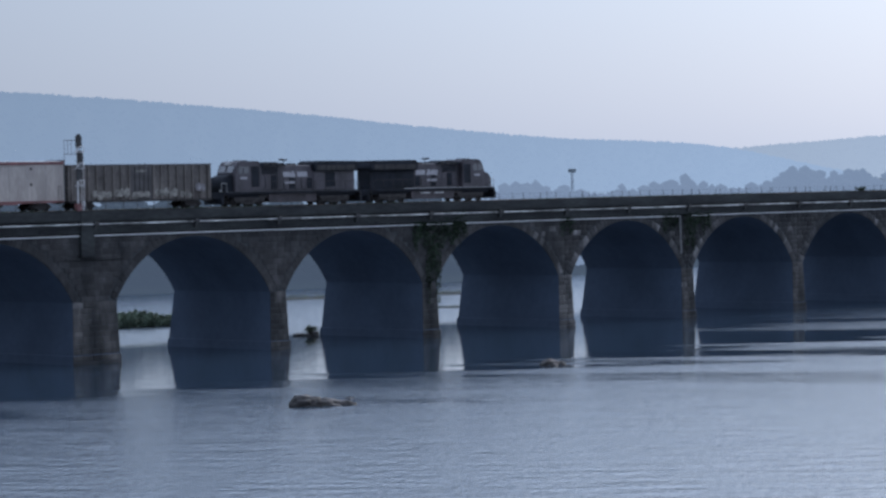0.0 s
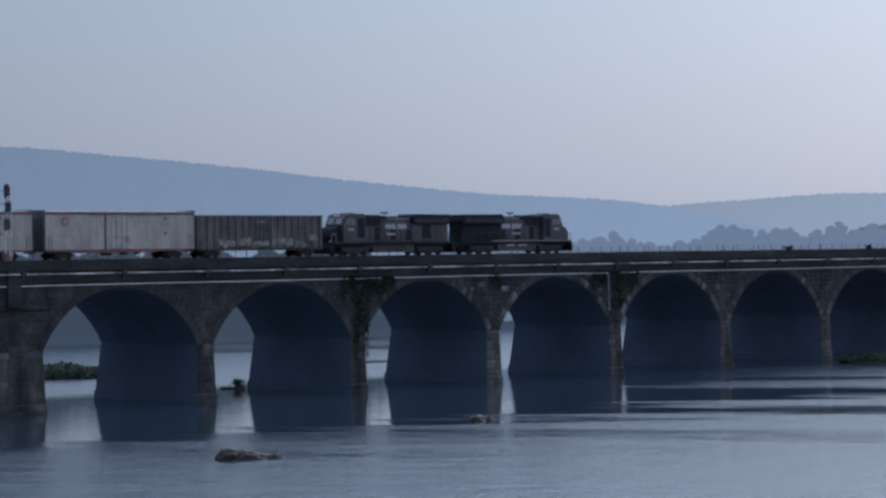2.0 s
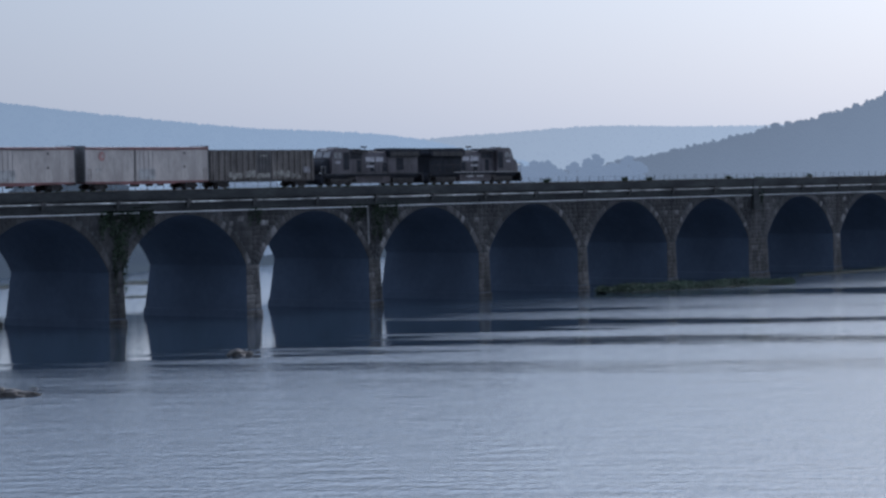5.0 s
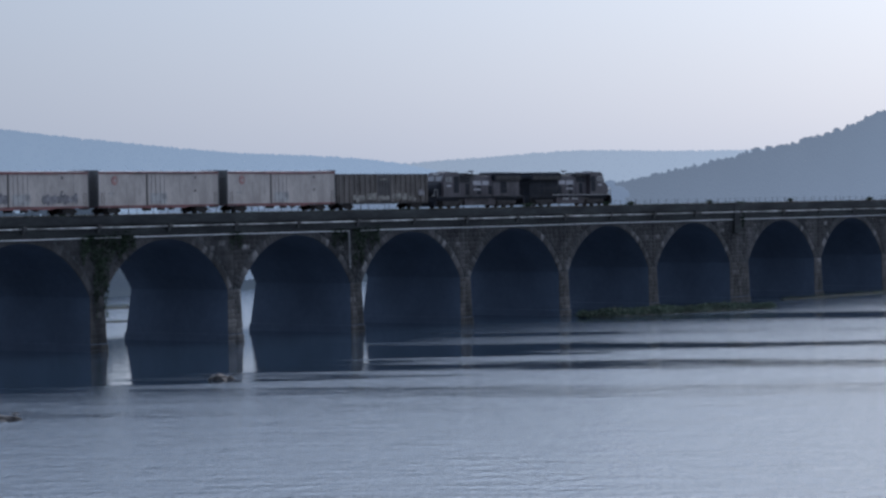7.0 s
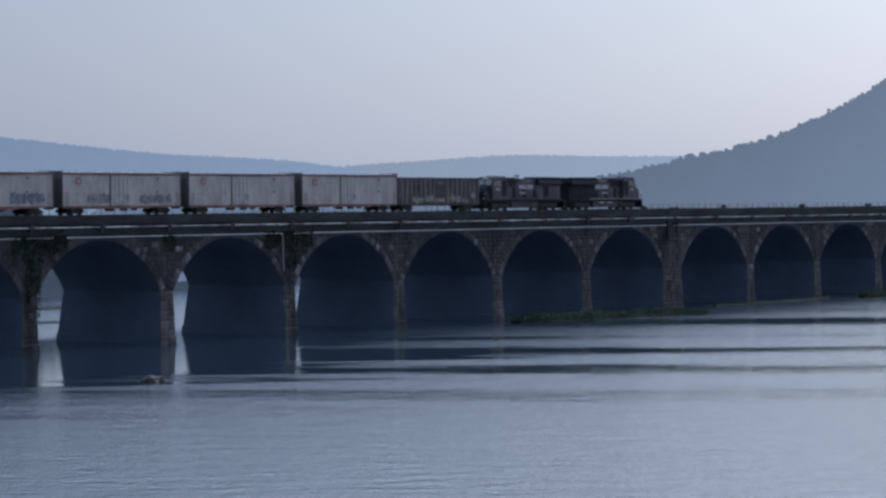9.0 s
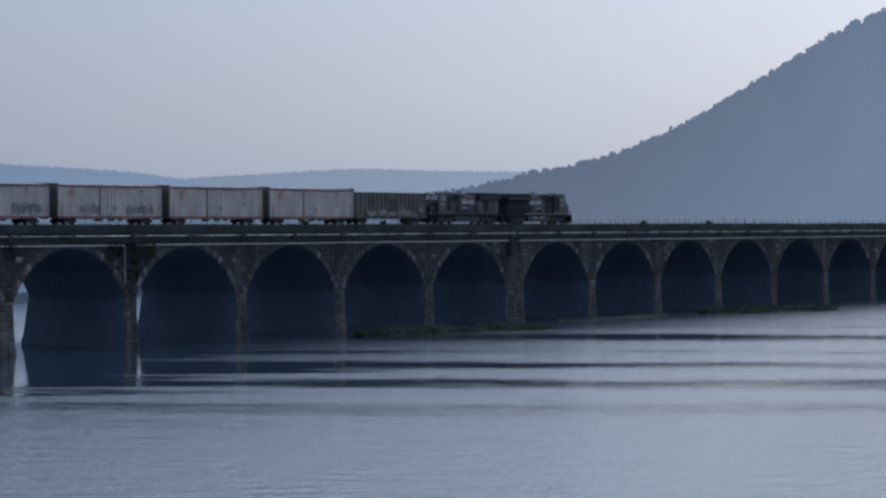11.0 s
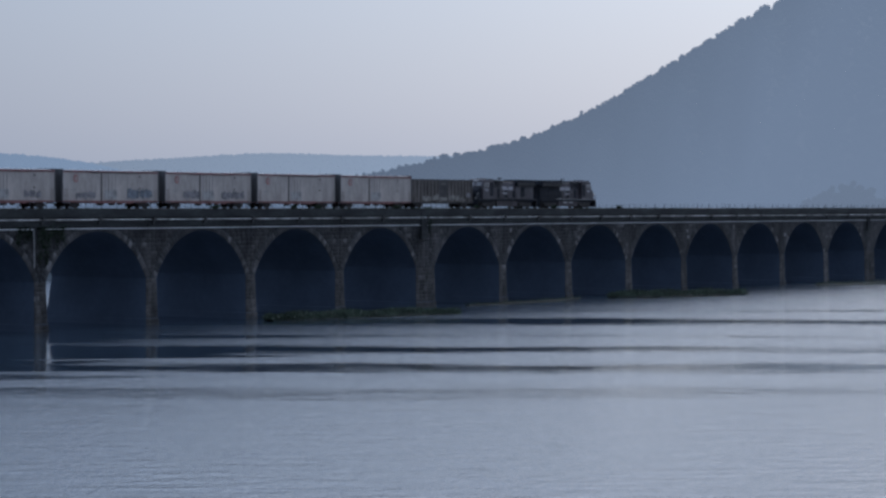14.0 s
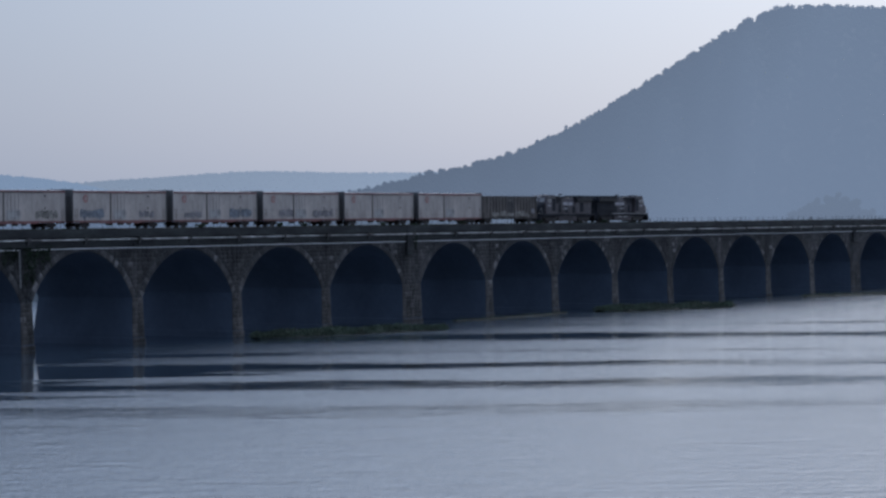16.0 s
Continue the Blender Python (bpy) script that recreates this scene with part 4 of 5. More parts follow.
def build_ridge(name, label, crest, knots, r_crest, r_foot, r_back, mat, canopy, count, seed):
    """A wooded ridge: knots give the crest's angle of height along its sweep."""
    rng = np.random.default_rng(seed)
    az_k, el_k = np.array(knots).T
    az = np.arange(az_k[0], az_k[-1], 0.12)

    def crest_z(a):
        e = np.interp(a, az_k, el_k)
        for d in (0.35, 0.7):
            e = 0.5 * e + 0.25 * (np.interp(a - d, az_k, el_k) + np.interp(a + d, az_k, el_k))
        return np.maximum(EYE[2] + r_crest * np.tan(np.radians(e)) - canopy * 1.15, 1.0)

    def ground(a, s):
        """Height at sweep a and share s of the way from foot (0) to crest (1) and back down (2)."""
        gully = 0.06 * np.sin(a * 3.1 + 4 * s) + 0.04 * np.sin(a * 7.3 - 3 * s)
        up = np.where(s <= 1, 0.35 * np.sin(np.pi / 2 * s.clip(0, 1)) ** 1.25 + 0.65 * s.clip(0, 1), 1 - 0.55 * (s - 1))
        return crest_z(a) * (up + gully * np.sin(np.pi * s.clip(0, 1)) * np.where(s < 1, 1, 0))

    def radius(s):
        return np.where(s <= 1, r_foot + (r_crest - r_foot) * s, r_crest + (r_back - r_crest) * (s - 1))

    ss = np.array([0, 0.08, 0.2, 0.35, 0.5, 0.65, 0.8, 0.9, 1.0, 1.15, 1.5, 2.0])
    A, S = np.meshgrid(az, ss)
    V = polar(A.ravel(), radius(S.ravel()))
    V[:, 2] = ground(A.ravel(), S.ravel())
    w = len(az)
    q = np.array([[j * w + i, j * w + i + 1, (j + 1) * w + i + 1, (j + 1) * w + i] for j in range(len(ss) - 1) for i in range(w - 1)])
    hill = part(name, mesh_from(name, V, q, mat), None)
    tagged(hill, label, "hill", kind="structure")
    a = rng.uniform(az_k[0], az_k[-1], count)
    s = np.where(rng.random(count) < crest, 1 + rng.normal(0, 0.02, count), rng.uniform(0.03, 1.0, count) ** 0.8)
    c = polar(a, radius(s))
    big = rng.uniform(0.6, 1.3, count) * np.where(rng.random(count) < 0.03, 1.15, 1.0)
    c[:, 2] = ground(a, s) + canopy * 0.35 * big
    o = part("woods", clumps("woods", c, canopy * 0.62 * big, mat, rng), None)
    tagged(o, "hazy blue summer woods covering the hillside", "woods", kind="stuff")


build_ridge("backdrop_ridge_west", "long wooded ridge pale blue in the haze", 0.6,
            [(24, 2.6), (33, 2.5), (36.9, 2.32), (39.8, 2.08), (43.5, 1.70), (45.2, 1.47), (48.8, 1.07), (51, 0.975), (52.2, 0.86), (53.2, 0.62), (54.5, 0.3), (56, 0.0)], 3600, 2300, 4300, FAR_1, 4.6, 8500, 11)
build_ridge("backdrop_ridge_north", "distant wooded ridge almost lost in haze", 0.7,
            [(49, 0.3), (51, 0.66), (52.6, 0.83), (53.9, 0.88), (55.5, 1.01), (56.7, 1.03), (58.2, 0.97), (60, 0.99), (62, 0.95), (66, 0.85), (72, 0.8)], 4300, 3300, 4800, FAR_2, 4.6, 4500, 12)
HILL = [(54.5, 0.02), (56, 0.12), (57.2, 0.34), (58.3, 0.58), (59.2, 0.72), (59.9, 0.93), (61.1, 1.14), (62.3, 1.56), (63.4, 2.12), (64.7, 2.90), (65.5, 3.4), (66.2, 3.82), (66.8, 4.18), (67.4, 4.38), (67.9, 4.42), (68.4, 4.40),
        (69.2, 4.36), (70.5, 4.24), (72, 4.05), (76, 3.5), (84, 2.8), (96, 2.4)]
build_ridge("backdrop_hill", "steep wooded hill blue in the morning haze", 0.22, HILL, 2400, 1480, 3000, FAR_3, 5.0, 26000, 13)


def shore(az):
    return np.interp(az, [-20, 30, 39.7, 43.2, 46.3, 49, 54, 58, 64, 78, 100], [430, 450, 469, 475, 493, 520, 600, 700, 900, 905, 880])


def build_far_bank():
    az = np.arange(-20, 112, 1.0)
    rows = [polar(az, shore(az) + d) + np.array([0, 0, z]) for d, z in ((-6, -0.6), (4, 1.0), (40, 2.0), (400, 3.0), (2500, 3.0))]
    V = np.concatenate(rows)
    w = len(az)
    q = np.array([[j * w + i, j * w + i + 1, (j + 1) * w + i + 1, (j + 1) * w + i] for j in range(4) for i in range(w - 1)])
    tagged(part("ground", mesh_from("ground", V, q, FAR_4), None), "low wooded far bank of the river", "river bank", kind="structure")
    # the line of trees on it: lobed crowns of many clumps
    rng = np.random.default_rng(21)
    cs, rs = [], []
    for i in range(330):
        a = rng.uniform(33, 57.0)
        r = shore(a) + rng.uniform(5, 45)
        lump = 0.55 + 0.3 * math.sin(a * 2.1 + 1.0) + 0.25 * math.sin(a * 5.3)
        h = 14.4 + 3.6 * lump + 0.004 * (r - 500) + float(np.interp(a, [48, 52, 56], [-0.8, 0.2, 2.6])) + rng.uniform(-2.0, 1.4)
        base = polar(np.array([a]), np.array([r]))[0]
        w_c = rng.uniform(3.2, 5.6)
        for j in range(60):
            d = rng.normal(0, 1, 3)
            d /= np.linalg.norm(d)
            k = rng.uniform(0.55, 1.0)
            cs.append(base + np.array([d[0] * w_c * k, d[1] * w_c * k, h * 0.58 + d[2] * h * 0.42 * k]))
            rs.append(rng.uniform(0.9, 1.7))
    cs, rs = np.array(cs), np.array(rs)
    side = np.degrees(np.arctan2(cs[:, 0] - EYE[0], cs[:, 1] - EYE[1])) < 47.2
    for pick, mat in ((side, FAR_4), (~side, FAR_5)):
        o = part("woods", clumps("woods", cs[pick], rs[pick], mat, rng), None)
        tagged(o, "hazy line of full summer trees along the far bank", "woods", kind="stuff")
    # a thin mast above the trees
    m = tagged(new("radio_mast"), "thin hazy lattice mast above far trees", "mast")
    c = polar(np.array([48.97]), np.array([1330.0]))[0]
    bm = B()
    for dx, dy in ((-0.7, -0.4), (0.7, -0.4), (0, 0.8)):
        rod(bm, (c[0] + dx, c[1] + dy, 2.2), (c[0] + dx * 0.6, c[1] + dy * 0.6, 26.3), 0.14, 6)
    for i in range(9):
        z = 3 + i * 2.6
        rod(bm, (c[0] - 0.7, c[1] - 0.4, z), (c[0] + 0.6, c[1] - 0.4, z + 2.4), 0.08, 5)
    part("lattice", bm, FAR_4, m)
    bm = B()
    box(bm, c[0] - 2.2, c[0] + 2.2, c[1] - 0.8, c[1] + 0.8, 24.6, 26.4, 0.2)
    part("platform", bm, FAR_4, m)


build_far_bank()


def build_far_grove():
    """A grove on the far bank beyond the bridge's end, its tops just over the deck."""
    rng = np.random.default_rng(29)
    cs, rs = [], []
    for a, h, w_c in ((67.75, 19.5, 4.0), (68.0, 22.0, 5.0), (68.3, 23.5, 5.5), (68.6, 24.5, 5.0), (68.9, 22.5, 5.0), (69.2, 19.0, 4.5)):
        base = polar(np.array([a]), np.array([918.0 + rng.uniform(0, 12)]))[0]
        for j in range(110):
            d = rng.normal(0, 1, 3)
            d /= np.linalg.norm(d)
            k = rng.uniform(0.5, 1.0)
            cs.append(base + np.array([d[0] * w_c * k, d[1] * w_c * k, h * 0.56 + d[2] * h * 0.42 * k]))
            rs.append(rng.uniform(0.9, 1.7))
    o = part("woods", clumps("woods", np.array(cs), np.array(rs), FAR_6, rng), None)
    tagged(o, "hazy grove of full trees beyond the bridge's end", "woods", kind="stuff")


build_far_grove()


def build_crest_trees():
    """Single crowns that stand out along the low end of the hill's skyline."""
    rng = np.random.default_rng(27)
    cs, rs = [], []
    az_k, el_k = np.array(HILL).T
    for i in range(330):
        a = rng.uniform(56.3, 63.2) if i < 90 else rng.uniform(63.0, 71.0)
        r = 2380.0
        rc = rng.uniform(3.0, 6.0) if a < 63 else rng.uniform(2.0, 4.2)
        z = EYE[2] + r * math.tan(radians(np.interp(a, az_k, el_k))) - rc * (rng.uniform(0.25, 1.2) if 58.5 < a < 62.5 else rng.uniform(0.55, 1.3))
        if i in (0, 1, 2):
            a, z = 61.08 + 0.1 * i - 0.05 * (i == 2), EYE[2] + r * math.tan(radians(1.16)) - (2 if i == 0 else 4)
        base = polar(np.array([a]), np.array([r]))[0]
        for j in range(28):
            d = rng.normal(0, 1, 3)
            d /= np.linalg.norm(d)
            cs.append(base + np.array([0, 0, z]) + d * rc * rng.uniform(0.4, 1.0) * np.array([0.85, 0.85, 1.15]))
            rs.append(rc * rng.uniform(0.22, 0.42))
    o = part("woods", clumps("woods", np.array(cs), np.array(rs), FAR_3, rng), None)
    tagged(o, "hazy tree crowns along the hill's skyline", "woods", kind="stuff")


build_crest_trees()


def build_near_bank():
    """The bank on which the eye stands; it drops steeply to the water."""
    ss = [-900, -200, -40, -8, 0.8, 3, 8, 16, 26, 34]
    zs = [16, 15.6, 15.2, 15.1, 15.1, 14.3, 11.0, 6.5, 1.8, -1.5]
    us = np.linspace(-1500, 1500, 121)
    V = np.array([[EYE[0] + s * 0.8 - u * 0.6, EYE[1] + s * 0.6 + u * 0.8, z + (0.12 * math.sin(u * 0.3 + s) if s > 1 else 0)] for s, z in zip(ss, zs) for u in us])
    w = len(us)
    q = np.array([[j * w + i, j * w + i + 1, (j + 1) * w + i + 1, (j + 1) * w + i] for j in range(len(ss) - 1) for i in range(w - 1)])
    tagged(part("ground", mesh_from("ground", V, q, GRASS), None), "grassy near bank sloping to the river", "river bank", kind="structure")


build_near_bank()


# ---- islands, rocks and growth near the bridge ----
def spit(points, width, high, tall, count, seed, label, mat=None):
    """A low bar of silt along a line of points, overgrown with tufts."""
    rng = np.random.default_rng(seed)
    P = np.array(points, float)
    n = 40
    t = np.linspace(0, len(P) - 1, n)
    cx, cy = np.interp(t, range(len(P)), P[:, 0]), np.interp(t, range(len(P)), P[:, 1])
    d = np.stack([np.gradient(cx), np.gradient(cy)], 1)
    d /= np.linalg.norm(d, axis=1)[:, None]
    nx, ny = -d[:, 1], d[:, 0]
    prof = np.sin(np.pi * np.linspace(0.04, 0.96, n)) ** 0.5 * (1 + 0.12 * np.sin(np.arange(n) * 1.3 + seed) + 0.08 * np.sin(np.arange(n) * 2.9))
    us = np.array([-1.05, -0.8, -0.4, 0.0, 0.4, 0.8, 1.05])
    zz = np.array([-0.5, 0.12, 0.75, 1.0, 0.75, 0.12, -0.5])
    V = np.array([[cx[i] + nx[i] * u * width * prof[i], cy[i] + ny[i] * u * width * prof[i], z * high if z > 0 else z] for i in range(n) for u, z in zip(us, zz)])
    q = np.array([[i * 7 + j, i * 7 + j + 1, (i + 1) * 7 + j + 1, (i + 1) * 7 + j] for i in range(n - 1) for j in range(6)])
    tagged(part("ground", mesh_from("ground", V, q, GRASS), None), label, "islet", kind="structure")
    i = rng.integers(0, n, count)
    u = rng.uniform(-0.92, 0.92, count)
    lump = 0.45 + 0.55 * (np.sin(i * 0.55 + seed) * 0.5 + 0.5) * rng.uniform(0.5, 1.0, count)
    c = np.stack([cx[i] + nx[i] * u * width * prof[i] + rng.normal(0, 0.5, count), cy[i] + ny[i] * u * width * prof[i], high * (1 - np.abs(u)) + rng.uniform(0, 1, count) ** 1.3 * tall * 0.75 * lump], 1)
    o = part("reeds", leaves("reeds", c, tall * 0.24, mat or REED, rng, 2.2), None)
    tagged(o, "dense green reeds and weeds on a silt bar", "reeds", kind="stuff")


spit([(312, -6), (322, -8), (332, -9.8), (347, -15.5)], 4.2, 0.35, 1.2, 13000, 3, "low green silt bar in front of the piers", SEDGE)
spit([(421, -5), (434, -10), (449, -17.5)], 4.2, 0.4, 1.4, 8000, 4, "low green islet beside the piers", SEDGE)
spit([(508, -8), (520, -12.5), (531, -17)], 2.2, 0.3, 0.9, 1500, 5, "small low islet near the bridge")
spit([(374, -2.5), (392, -3), (412, -3)], 1.3, 0.2, 0.6, 1800, 6, "weedy silt strip at the pier feet")
spit([(206, 66), (221, 58), (234, 52)], 4.5, 0.4, 2.1, 13000, 7, "reedy islet behind the bridge")
spit([(284, 104), (304, 94), (322, 83)], 3.0, 0.3, 0.8, 2200, 8, "low gravel bar upstream of the bridge")
spit([(275, 54), (280, 51.5), (285, 48)], 1.0, 0.2, 0.5, 500, 10, "low gravel bar upstream of the bridge")


def river_rock(x, y, lumps, turn, label, seed):
    """A worn boulder standing out of the water, made of merged lumps."""
    rng = np.random.default_rng(seed)
    v, f = ico_base(4)
    Vs, Fs = [], []
    for k, (dx, dy, sx, sy, sz) in enumerate(lumps):
        p = v.copy()
        n = np.array([noise.fractal(Vector(q * 1.7 + seed + k), 0.9, 2.1, 4) for q in p])
        p = p * (1 + 0.4 * n[:, None])
        p = np.sign(p) * np.abs(p) ** 0.86
        Vs.append(p * np.array([sx, sy, sz]) + np.array([dx, dy, -0.12 * sz]))
        Fs.append(f + k * len(v))
    o = part("river_rock", mesh_from("river_rock", np.concatenate(Vs), np.concatenate(Fs), ROCK), None)
    o.matrix_basis = pose(x, y, 0, 0, 0, turn)
    tagged(o, label, "rock")


river_rock(146.3, -60.3, [(-1.2, 0.1, 1.3, 0.95, 0.95), (0.5, 0.0, 1.5, 0.85, 0.6), (1.7, -0.1, 1.2, 0.6, 0.42)], -33, "long brown river rock with a rounded hump", 31)
river_rock(191.5, -45.0, [(-0.3, 0, 0.95, 0.7, 0.6), (0.5, 0.1, 0.75, 0.6, 0.42)], -35, "small dark boulder in the river", 32)
river_rock(218.4, 17.8, [(-0.8, 0, 0.8, 0.6, 0.3), (0.7, 0.2, 0.85, 0.7, 0.5)], -40, "dark low rocks with a shrub", 33)
river_rock(221.2, 15.4, [(0, 0, 0.7, 0.6, 0.35)], 20, "small dark rock behind the bridge", 34)
river_rock(152.8, -57.0, [(0, 0, 0.35, 0.3, 0.12)], 20, "barely exposed flat river stone", 35)


def shrub(x, y, z, w, d, h, count, seed, label, name="shrub", mat=None, size=0.22):
    rng = np.random.default_rng(seed)
    n = count
    g = rng.normal(0, 1, (n, 3))
    g /= np.linalg.norm(g, axis=1)[:, None]
    k = rng.uniform(0.35, 1.0, n)[:, None] * (1 + 0.25 * np.sin(g * 5 + seed).sum(1))[:, None] / 1.2
    c = g * k * np.array([w / 2, d / 2, h * 0.5]) + np.array([x, y, z + h * 0.45])
    c[:, 2] = np.maximum(c[:, 2], z)
    stem = tagged(new(name), label, "shrub")
    bm = B()
    for i in range(4):
        rod(bm, (x + rng.normal(0, w * 0.08), y, z - 0.15), (x + rng.normal(0, w * 0.22), y + rng.normal(0, d * 0.15), z + h * 0.6), 0.03, 5, 0.012)
    part("stem", bm, SLEEPER, stem)
    part("foliage", leaves("foliage", c, size, mat or LEAF, rng, 1.0), None, stem)


shrub(219.0, 17.6, 0.25, 2.3, 1.4, 0.9, 800, 41, "dark shrub on low rocks behind the bridge", "shrub", REED, 0.16)
for i, (x, w) in enumerate(((306.9, 2.6), (333.4, 2.2), (355.8, 2.4), (381.0, 2.4), (408.0, 2.5), (326.8, 1.0), (433.0, 2.0))):
    shrub(x, -0.2, 15.56, w, 0.8, 0.62, 420, 50 + i, "low dark shrub growing on the bridge edge", "kerb_shrub", IVY, 0.16)


def build_ivy():
    rng = np.random.default_rng(61)

    def patch(x0, x1, z0, z1, count, drop):
        x = rng.uniform(x0, x1, count)
        u = rng.uniform(0, 1, count) ** drop
        z = z1 - (z1 - z0) * u * (0.55 + 0.45 * np.sin((x - x0) * 2.1 + 0.7) ** 2)
        return np.stack([x, -0.08 - rng.uniform(0, 0.4, count) ** 1.5, z], 1)

    for name, groups in (("ivy", [(220.6, 223.0, 3.6, 13.5, 1050, 1.0), (223.0, 226.3, 10.0, 13.6, 600, 1.4), (225.2, 227.4, 11.2, 14.6, 450, 1.0), (218.6, 220.8, 10.0, 13.4, 500, 1.6)]),
                         ("ivy", [(267.8, 270.0, 8.0, 13.5, 520, 1.2), (269.8, 273.4, 10.4, 13.6, 520, 1.6), (263.6, 266.6, 10.6, 13.4, 420, 1.8)]),
                         ("ivy", [(244.0, 246.5, 11.0, 13.3, 200, 1.4)]), ("ivy", [(364.0, 366.4, 11.6, 15.7, 700, 1.2)])):
        c = np.concatenate([patch(*g) for g in groups])
        iv = part(name, leaves(name, c, 0.26, IVY, rng, 0.8), None)
        tagged(iv, "dark green ivy clinging to the stone pier", "ivy", kind="stuff")
    # weeds in the joints along the edge of the deck
    n = 9000
    x = rng.uniform(140, 640, n)
    keep = np.sin(x * 0.21) + np.sin(x * 0.073 + 1) + rng.normal(0, 0.7, n) > -0.4
    x = x[keep]
    c = np.stack([x, rng.uniform(-0.42, -0.1, len(x)), 15.55 + 0 * x], 1)
    tagged(part("weeds", leaves("weeds", c, 0.2, IVY, rng, 2.5), None), "dry weeds along the bridge edge", "weeds", kind="stuff")


build_ivy()

# ---- stones of the bridge face ----
def stone_mesh(seed, mat):
    """A rock-faced block one unit long and high; its back lies in the plane y = 0."""
    rng = random.Random(seed)
    bm = B()
    back = [bm.verts.new((x, 0.25, z)) for x, z in ((-0.5, -0.5), (0.5, -0.5), (0.5, 0.5), (-0.5, 0.5))]
    rim = [bm.verts.new((x * 0.995, -0.55, z * 0.99)) for x, z in ((-0.5, -0.5), (0.5, -0.5), (0.5, 0.5), (-0.5, 0.5))]
    face = [bm.verts.new((x * 0.8 + rng.uniform(-0.05, 0.05), -1 + rng.uniform(-0.25, 0.2), z * 0.72 + rng.uniform(-0.06, 0.06))) for x, z in ((-0.5, -0.5), (0.5, -0.5), (0.5, 0.5), (-0.5, 0.5))]
    for a, b in ((back, rim), (rim, face)):
        for i in range(4):
            j = (i + 1) % 4
            bm.faces.new((a[i], a[j], b[j], b[i]))
    bm.faces.new(face)
    return mesh_of("stone", bm, mat)


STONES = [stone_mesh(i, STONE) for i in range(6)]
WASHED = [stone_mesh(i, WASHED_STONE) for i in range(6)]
LIMED = [stone_mesh(i, LIME_STONE) for i in range(6)]
STONE_V = [np.array([v.co[:] for v in m.vertices]) for m in STONES]
STONE_F = [[list(p.vertices) for p in m.polygons] for m in STONES]


def face_blocks(k, rng):
    """Blocks of pier k and of the spandrels round the arch to its right: centre, length, depth, height."""
    out = {"pier": [], "wall": []}
    x0, x1 = PIERS[k]

    def course(a, b, z0, z1, y, key):
        x = a
        while x < b - 0.05:
            w = rng.uniform(0.75, 1.55)
            if b - x - w < 0.5:
                w = b - x
            out[key].append((x + w / 2, y, (z0 + z1) / 2, w - 0.012, rng.uniform(0.03, 0.08), z1 - z0 - 0.012))
            x += w

    z = 0.98
    while z < SPRING - 0.1:
        h = (SPRING - 0.98) / 9
        t = (SPRING - z) / (SPRING - 0.95)
        course(x0 - 0.2 * t, x1 + 0.2 * t, z, z + h, -0.16 * t, "pier")
        z += h
    course(x0 - 0.3, x1 + 0.3, 0.3, 0.92, -0.26, "pier")
    course(x0 - 0.32, x1 + 0.32, -0.4, 0.28, -0.28, "pier")
    if k < LAST:
        r0, r1 = PIERS[k + 1]
        xm, ro = (x1 + r0) / 2, ARC_R + 0.92
        z = SPRING
        while z < 13.2:
            h = min(0.6, 13.28 - z)
            hw = math.sqrt(max(ro ** 2 - (z - ARC_Z) ** 2, 0.0))
            course((x0 + x1) / 2, max((x0 + x1) / 2, xm - hw), z, z + h, 0.0, "wall")
            course(min(xm + hw, (r0 + r1) / 2), (r0 + r1) / 2, z, z + h, 0.0, "wall")
            z += 0.6
    return out


def voussoirs(k):
    xm = (PIERS[k][1] + PIERS[k + 1][0]) / 2
    n = 39
    rm = ARC_R + 0.45
    step = 2 * ARC_A / n
    return [(xm + rm * math.sin(a), -0.02, ARC_Z + rm * math.cos(a), rm * step - 0.012, 0.06, 0.9, a) for a in (-ARC_A + (i + 0.5) * step for i in range(n))]


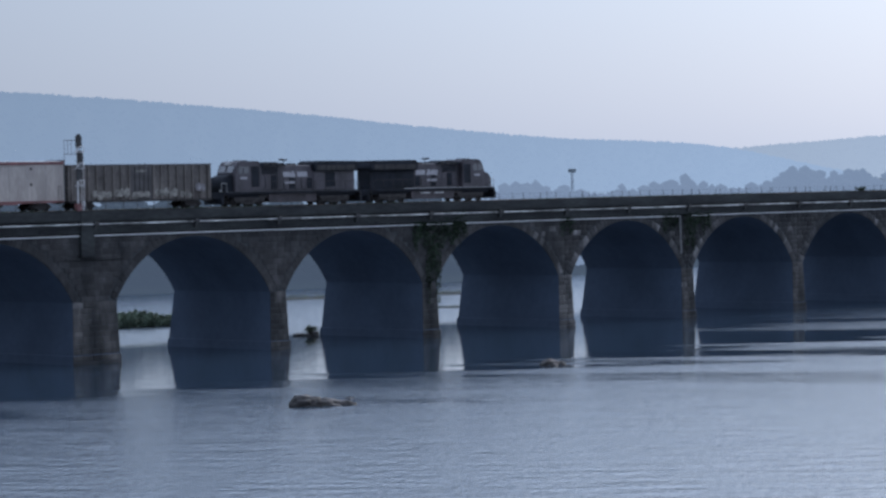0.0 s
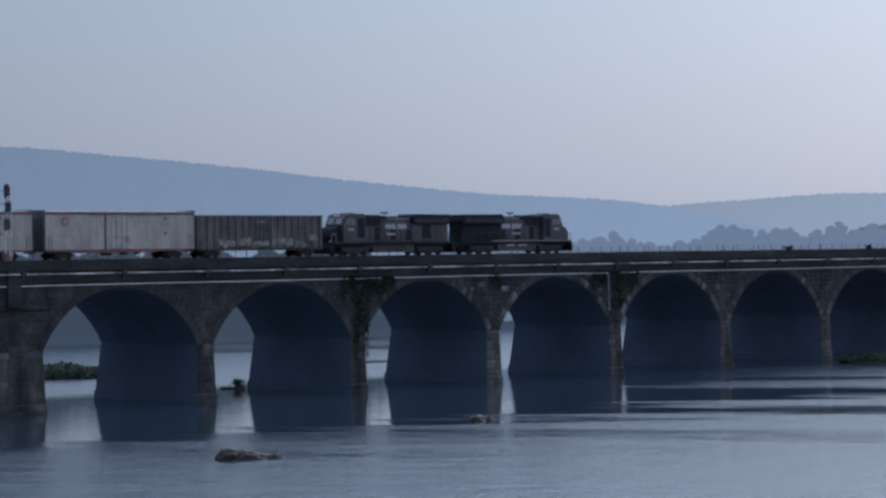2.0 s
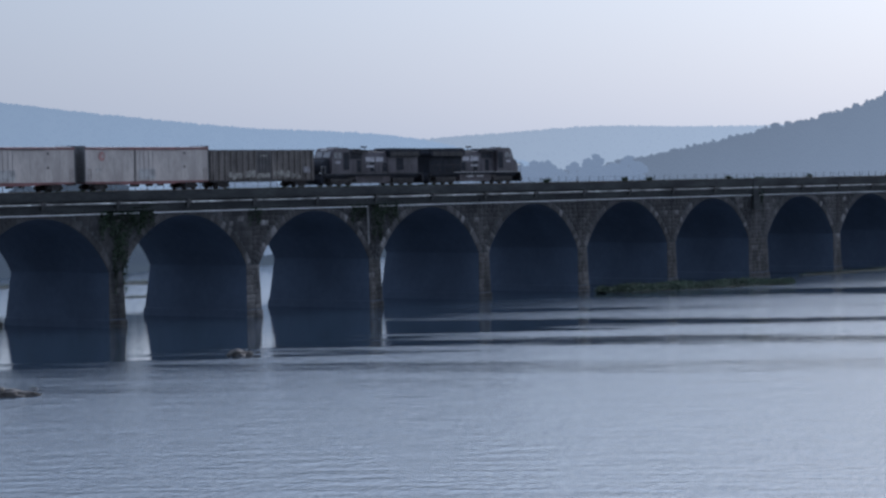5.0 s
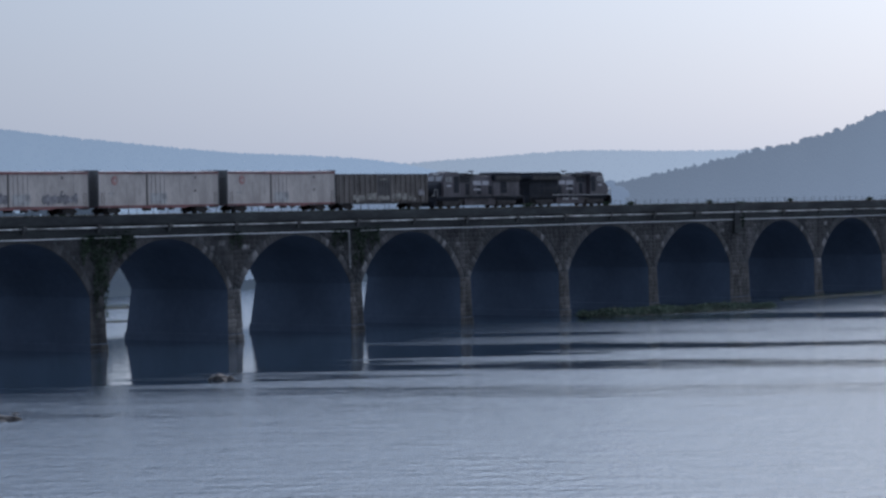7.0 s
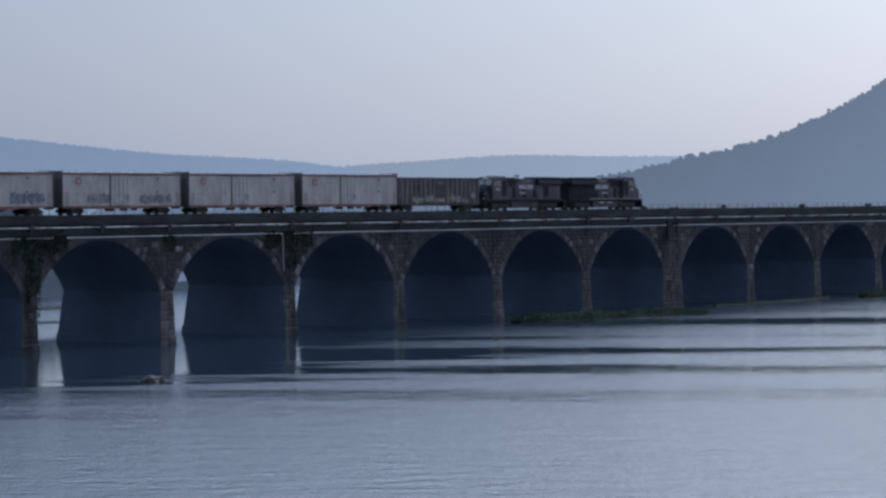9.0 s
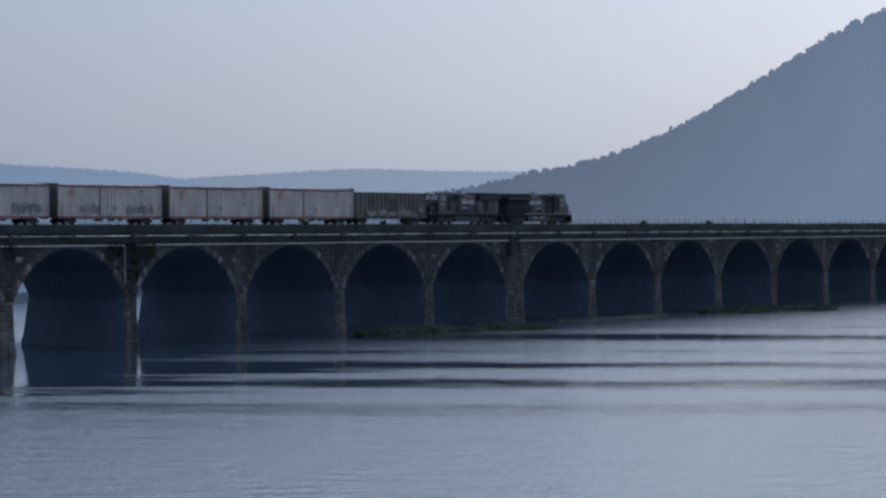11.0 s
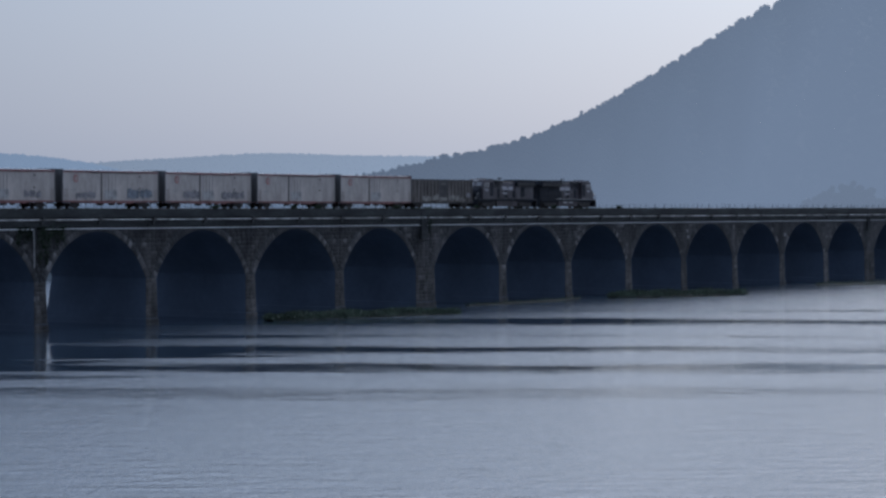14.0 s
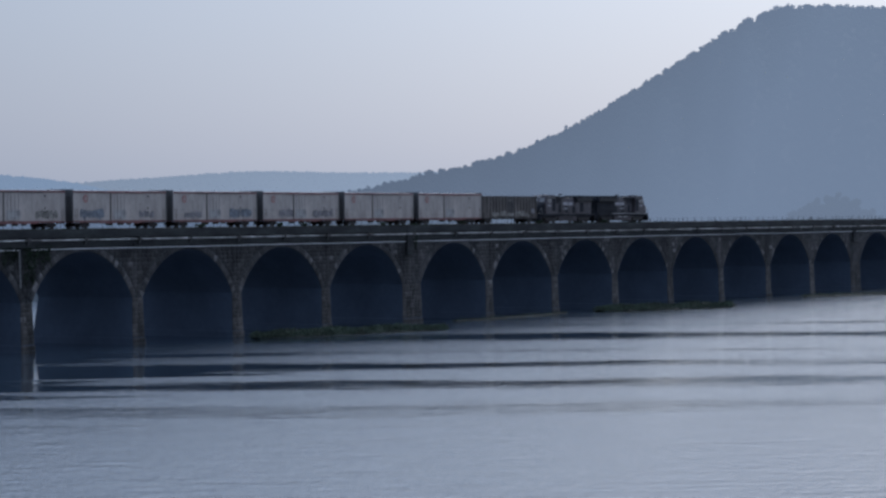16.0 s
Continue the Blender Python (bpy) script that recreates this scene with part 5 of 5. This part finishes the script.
def lay_stones():
    rng = random.Random(77)
    for k in range(FIRST, LAST):
        blocks = face_blocks(k, rng)
        ring = voussoirs(k)
        near = -1 <= k <= 2
        # lime has run down some of the stones about the haunches
        limy = [b for b in ring if abs(b[6]) > 0.4 * ARC_A and rng.random() < (0.0 if k < 2 else 0.26)]
        limy += [b for b in blocks["wall"] if 8.5 < b[2] < 12.8 and rng.random() < (0.0 if k < 2 else 0.06)]
        limy += [b for b in blocks["pier"] if b[2] > 2.5 and rng.random() < 0.05]
        for key, owner, items in (("stone", pier_obs[k], blocks["pier"]), ("stone", walls[k], blocks["wall"]), ("arch_stone", walls[k], ring), ("limy_stone", walls[k], limy)):
            if items is not limy:
                items = [b for b in items if b not in limy]
            elif not limy:
                continue
            if near:
                for b in items:
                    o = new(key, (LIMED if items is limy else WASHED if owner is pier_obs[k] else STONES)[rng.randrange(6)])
                    o.parent = owner
                    o.matrix_basis = Matrix.Translation(b[:3]) @ Matrix.Rotation(b[6] if len(b) > 6 else 0.0, 4, "Y") @ Matrix.Diagonal((b[3], b[4], b[5], 1))
            else:
                vs, fs, off = [], [], 0
                for b in items:
                    i = rng.randrange(6)
                    p = STONE_V[i] * np.array([b[3], b[4], b[5]])
                    if len(b) > 6:
                        c, s = math.cos(b[6]), math.sin(b[6])
                        p = np.stack([p[:, 0] * c + p[:, 2] * s, p[:, 1], -p[:, 0] * s + p[:, 2] * c], 1)
                    vs.append(p + np.array(b[:3]))
                    fs.append(np.array(STONE_F[i]) + off)
                    off += len(p)
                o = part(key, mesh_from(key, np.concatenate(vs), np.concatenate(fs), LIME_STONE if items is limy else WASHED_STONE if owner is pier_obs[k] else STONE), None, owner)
                tagged(o, kind="stuff")


lay_stones()

# ---- what moves ----
def motions():
    times = [0, 0.1, 0.3] + list(range(1, 16)) + [15.7, 15.9, 16.0]
    for ob, off, turn in TRAIN:
        walk(ob, [(t, pose(236.48 + 13.892 * t + off, TRACK_Y, RAIL_Z, 0, 0, turn)) for t in times])
    # every wheel rolls at the train's speed
    backwards = {ob for ob, _, turn in TRAIN if turn}
    for w, x, s, r, owner in WHEELS:
        rate = math.degrees(13.892 / r) * (1 if s < 0 else -1) * (-1 if owner in backwards else 1)
        walk(w, [(i / FPS, pose(x, s * 0.76, r, 0, (rate * i / FPS) % 360, 0 if s < 0 else 180)) for i in range(16 * FPS + 1)])


motions()
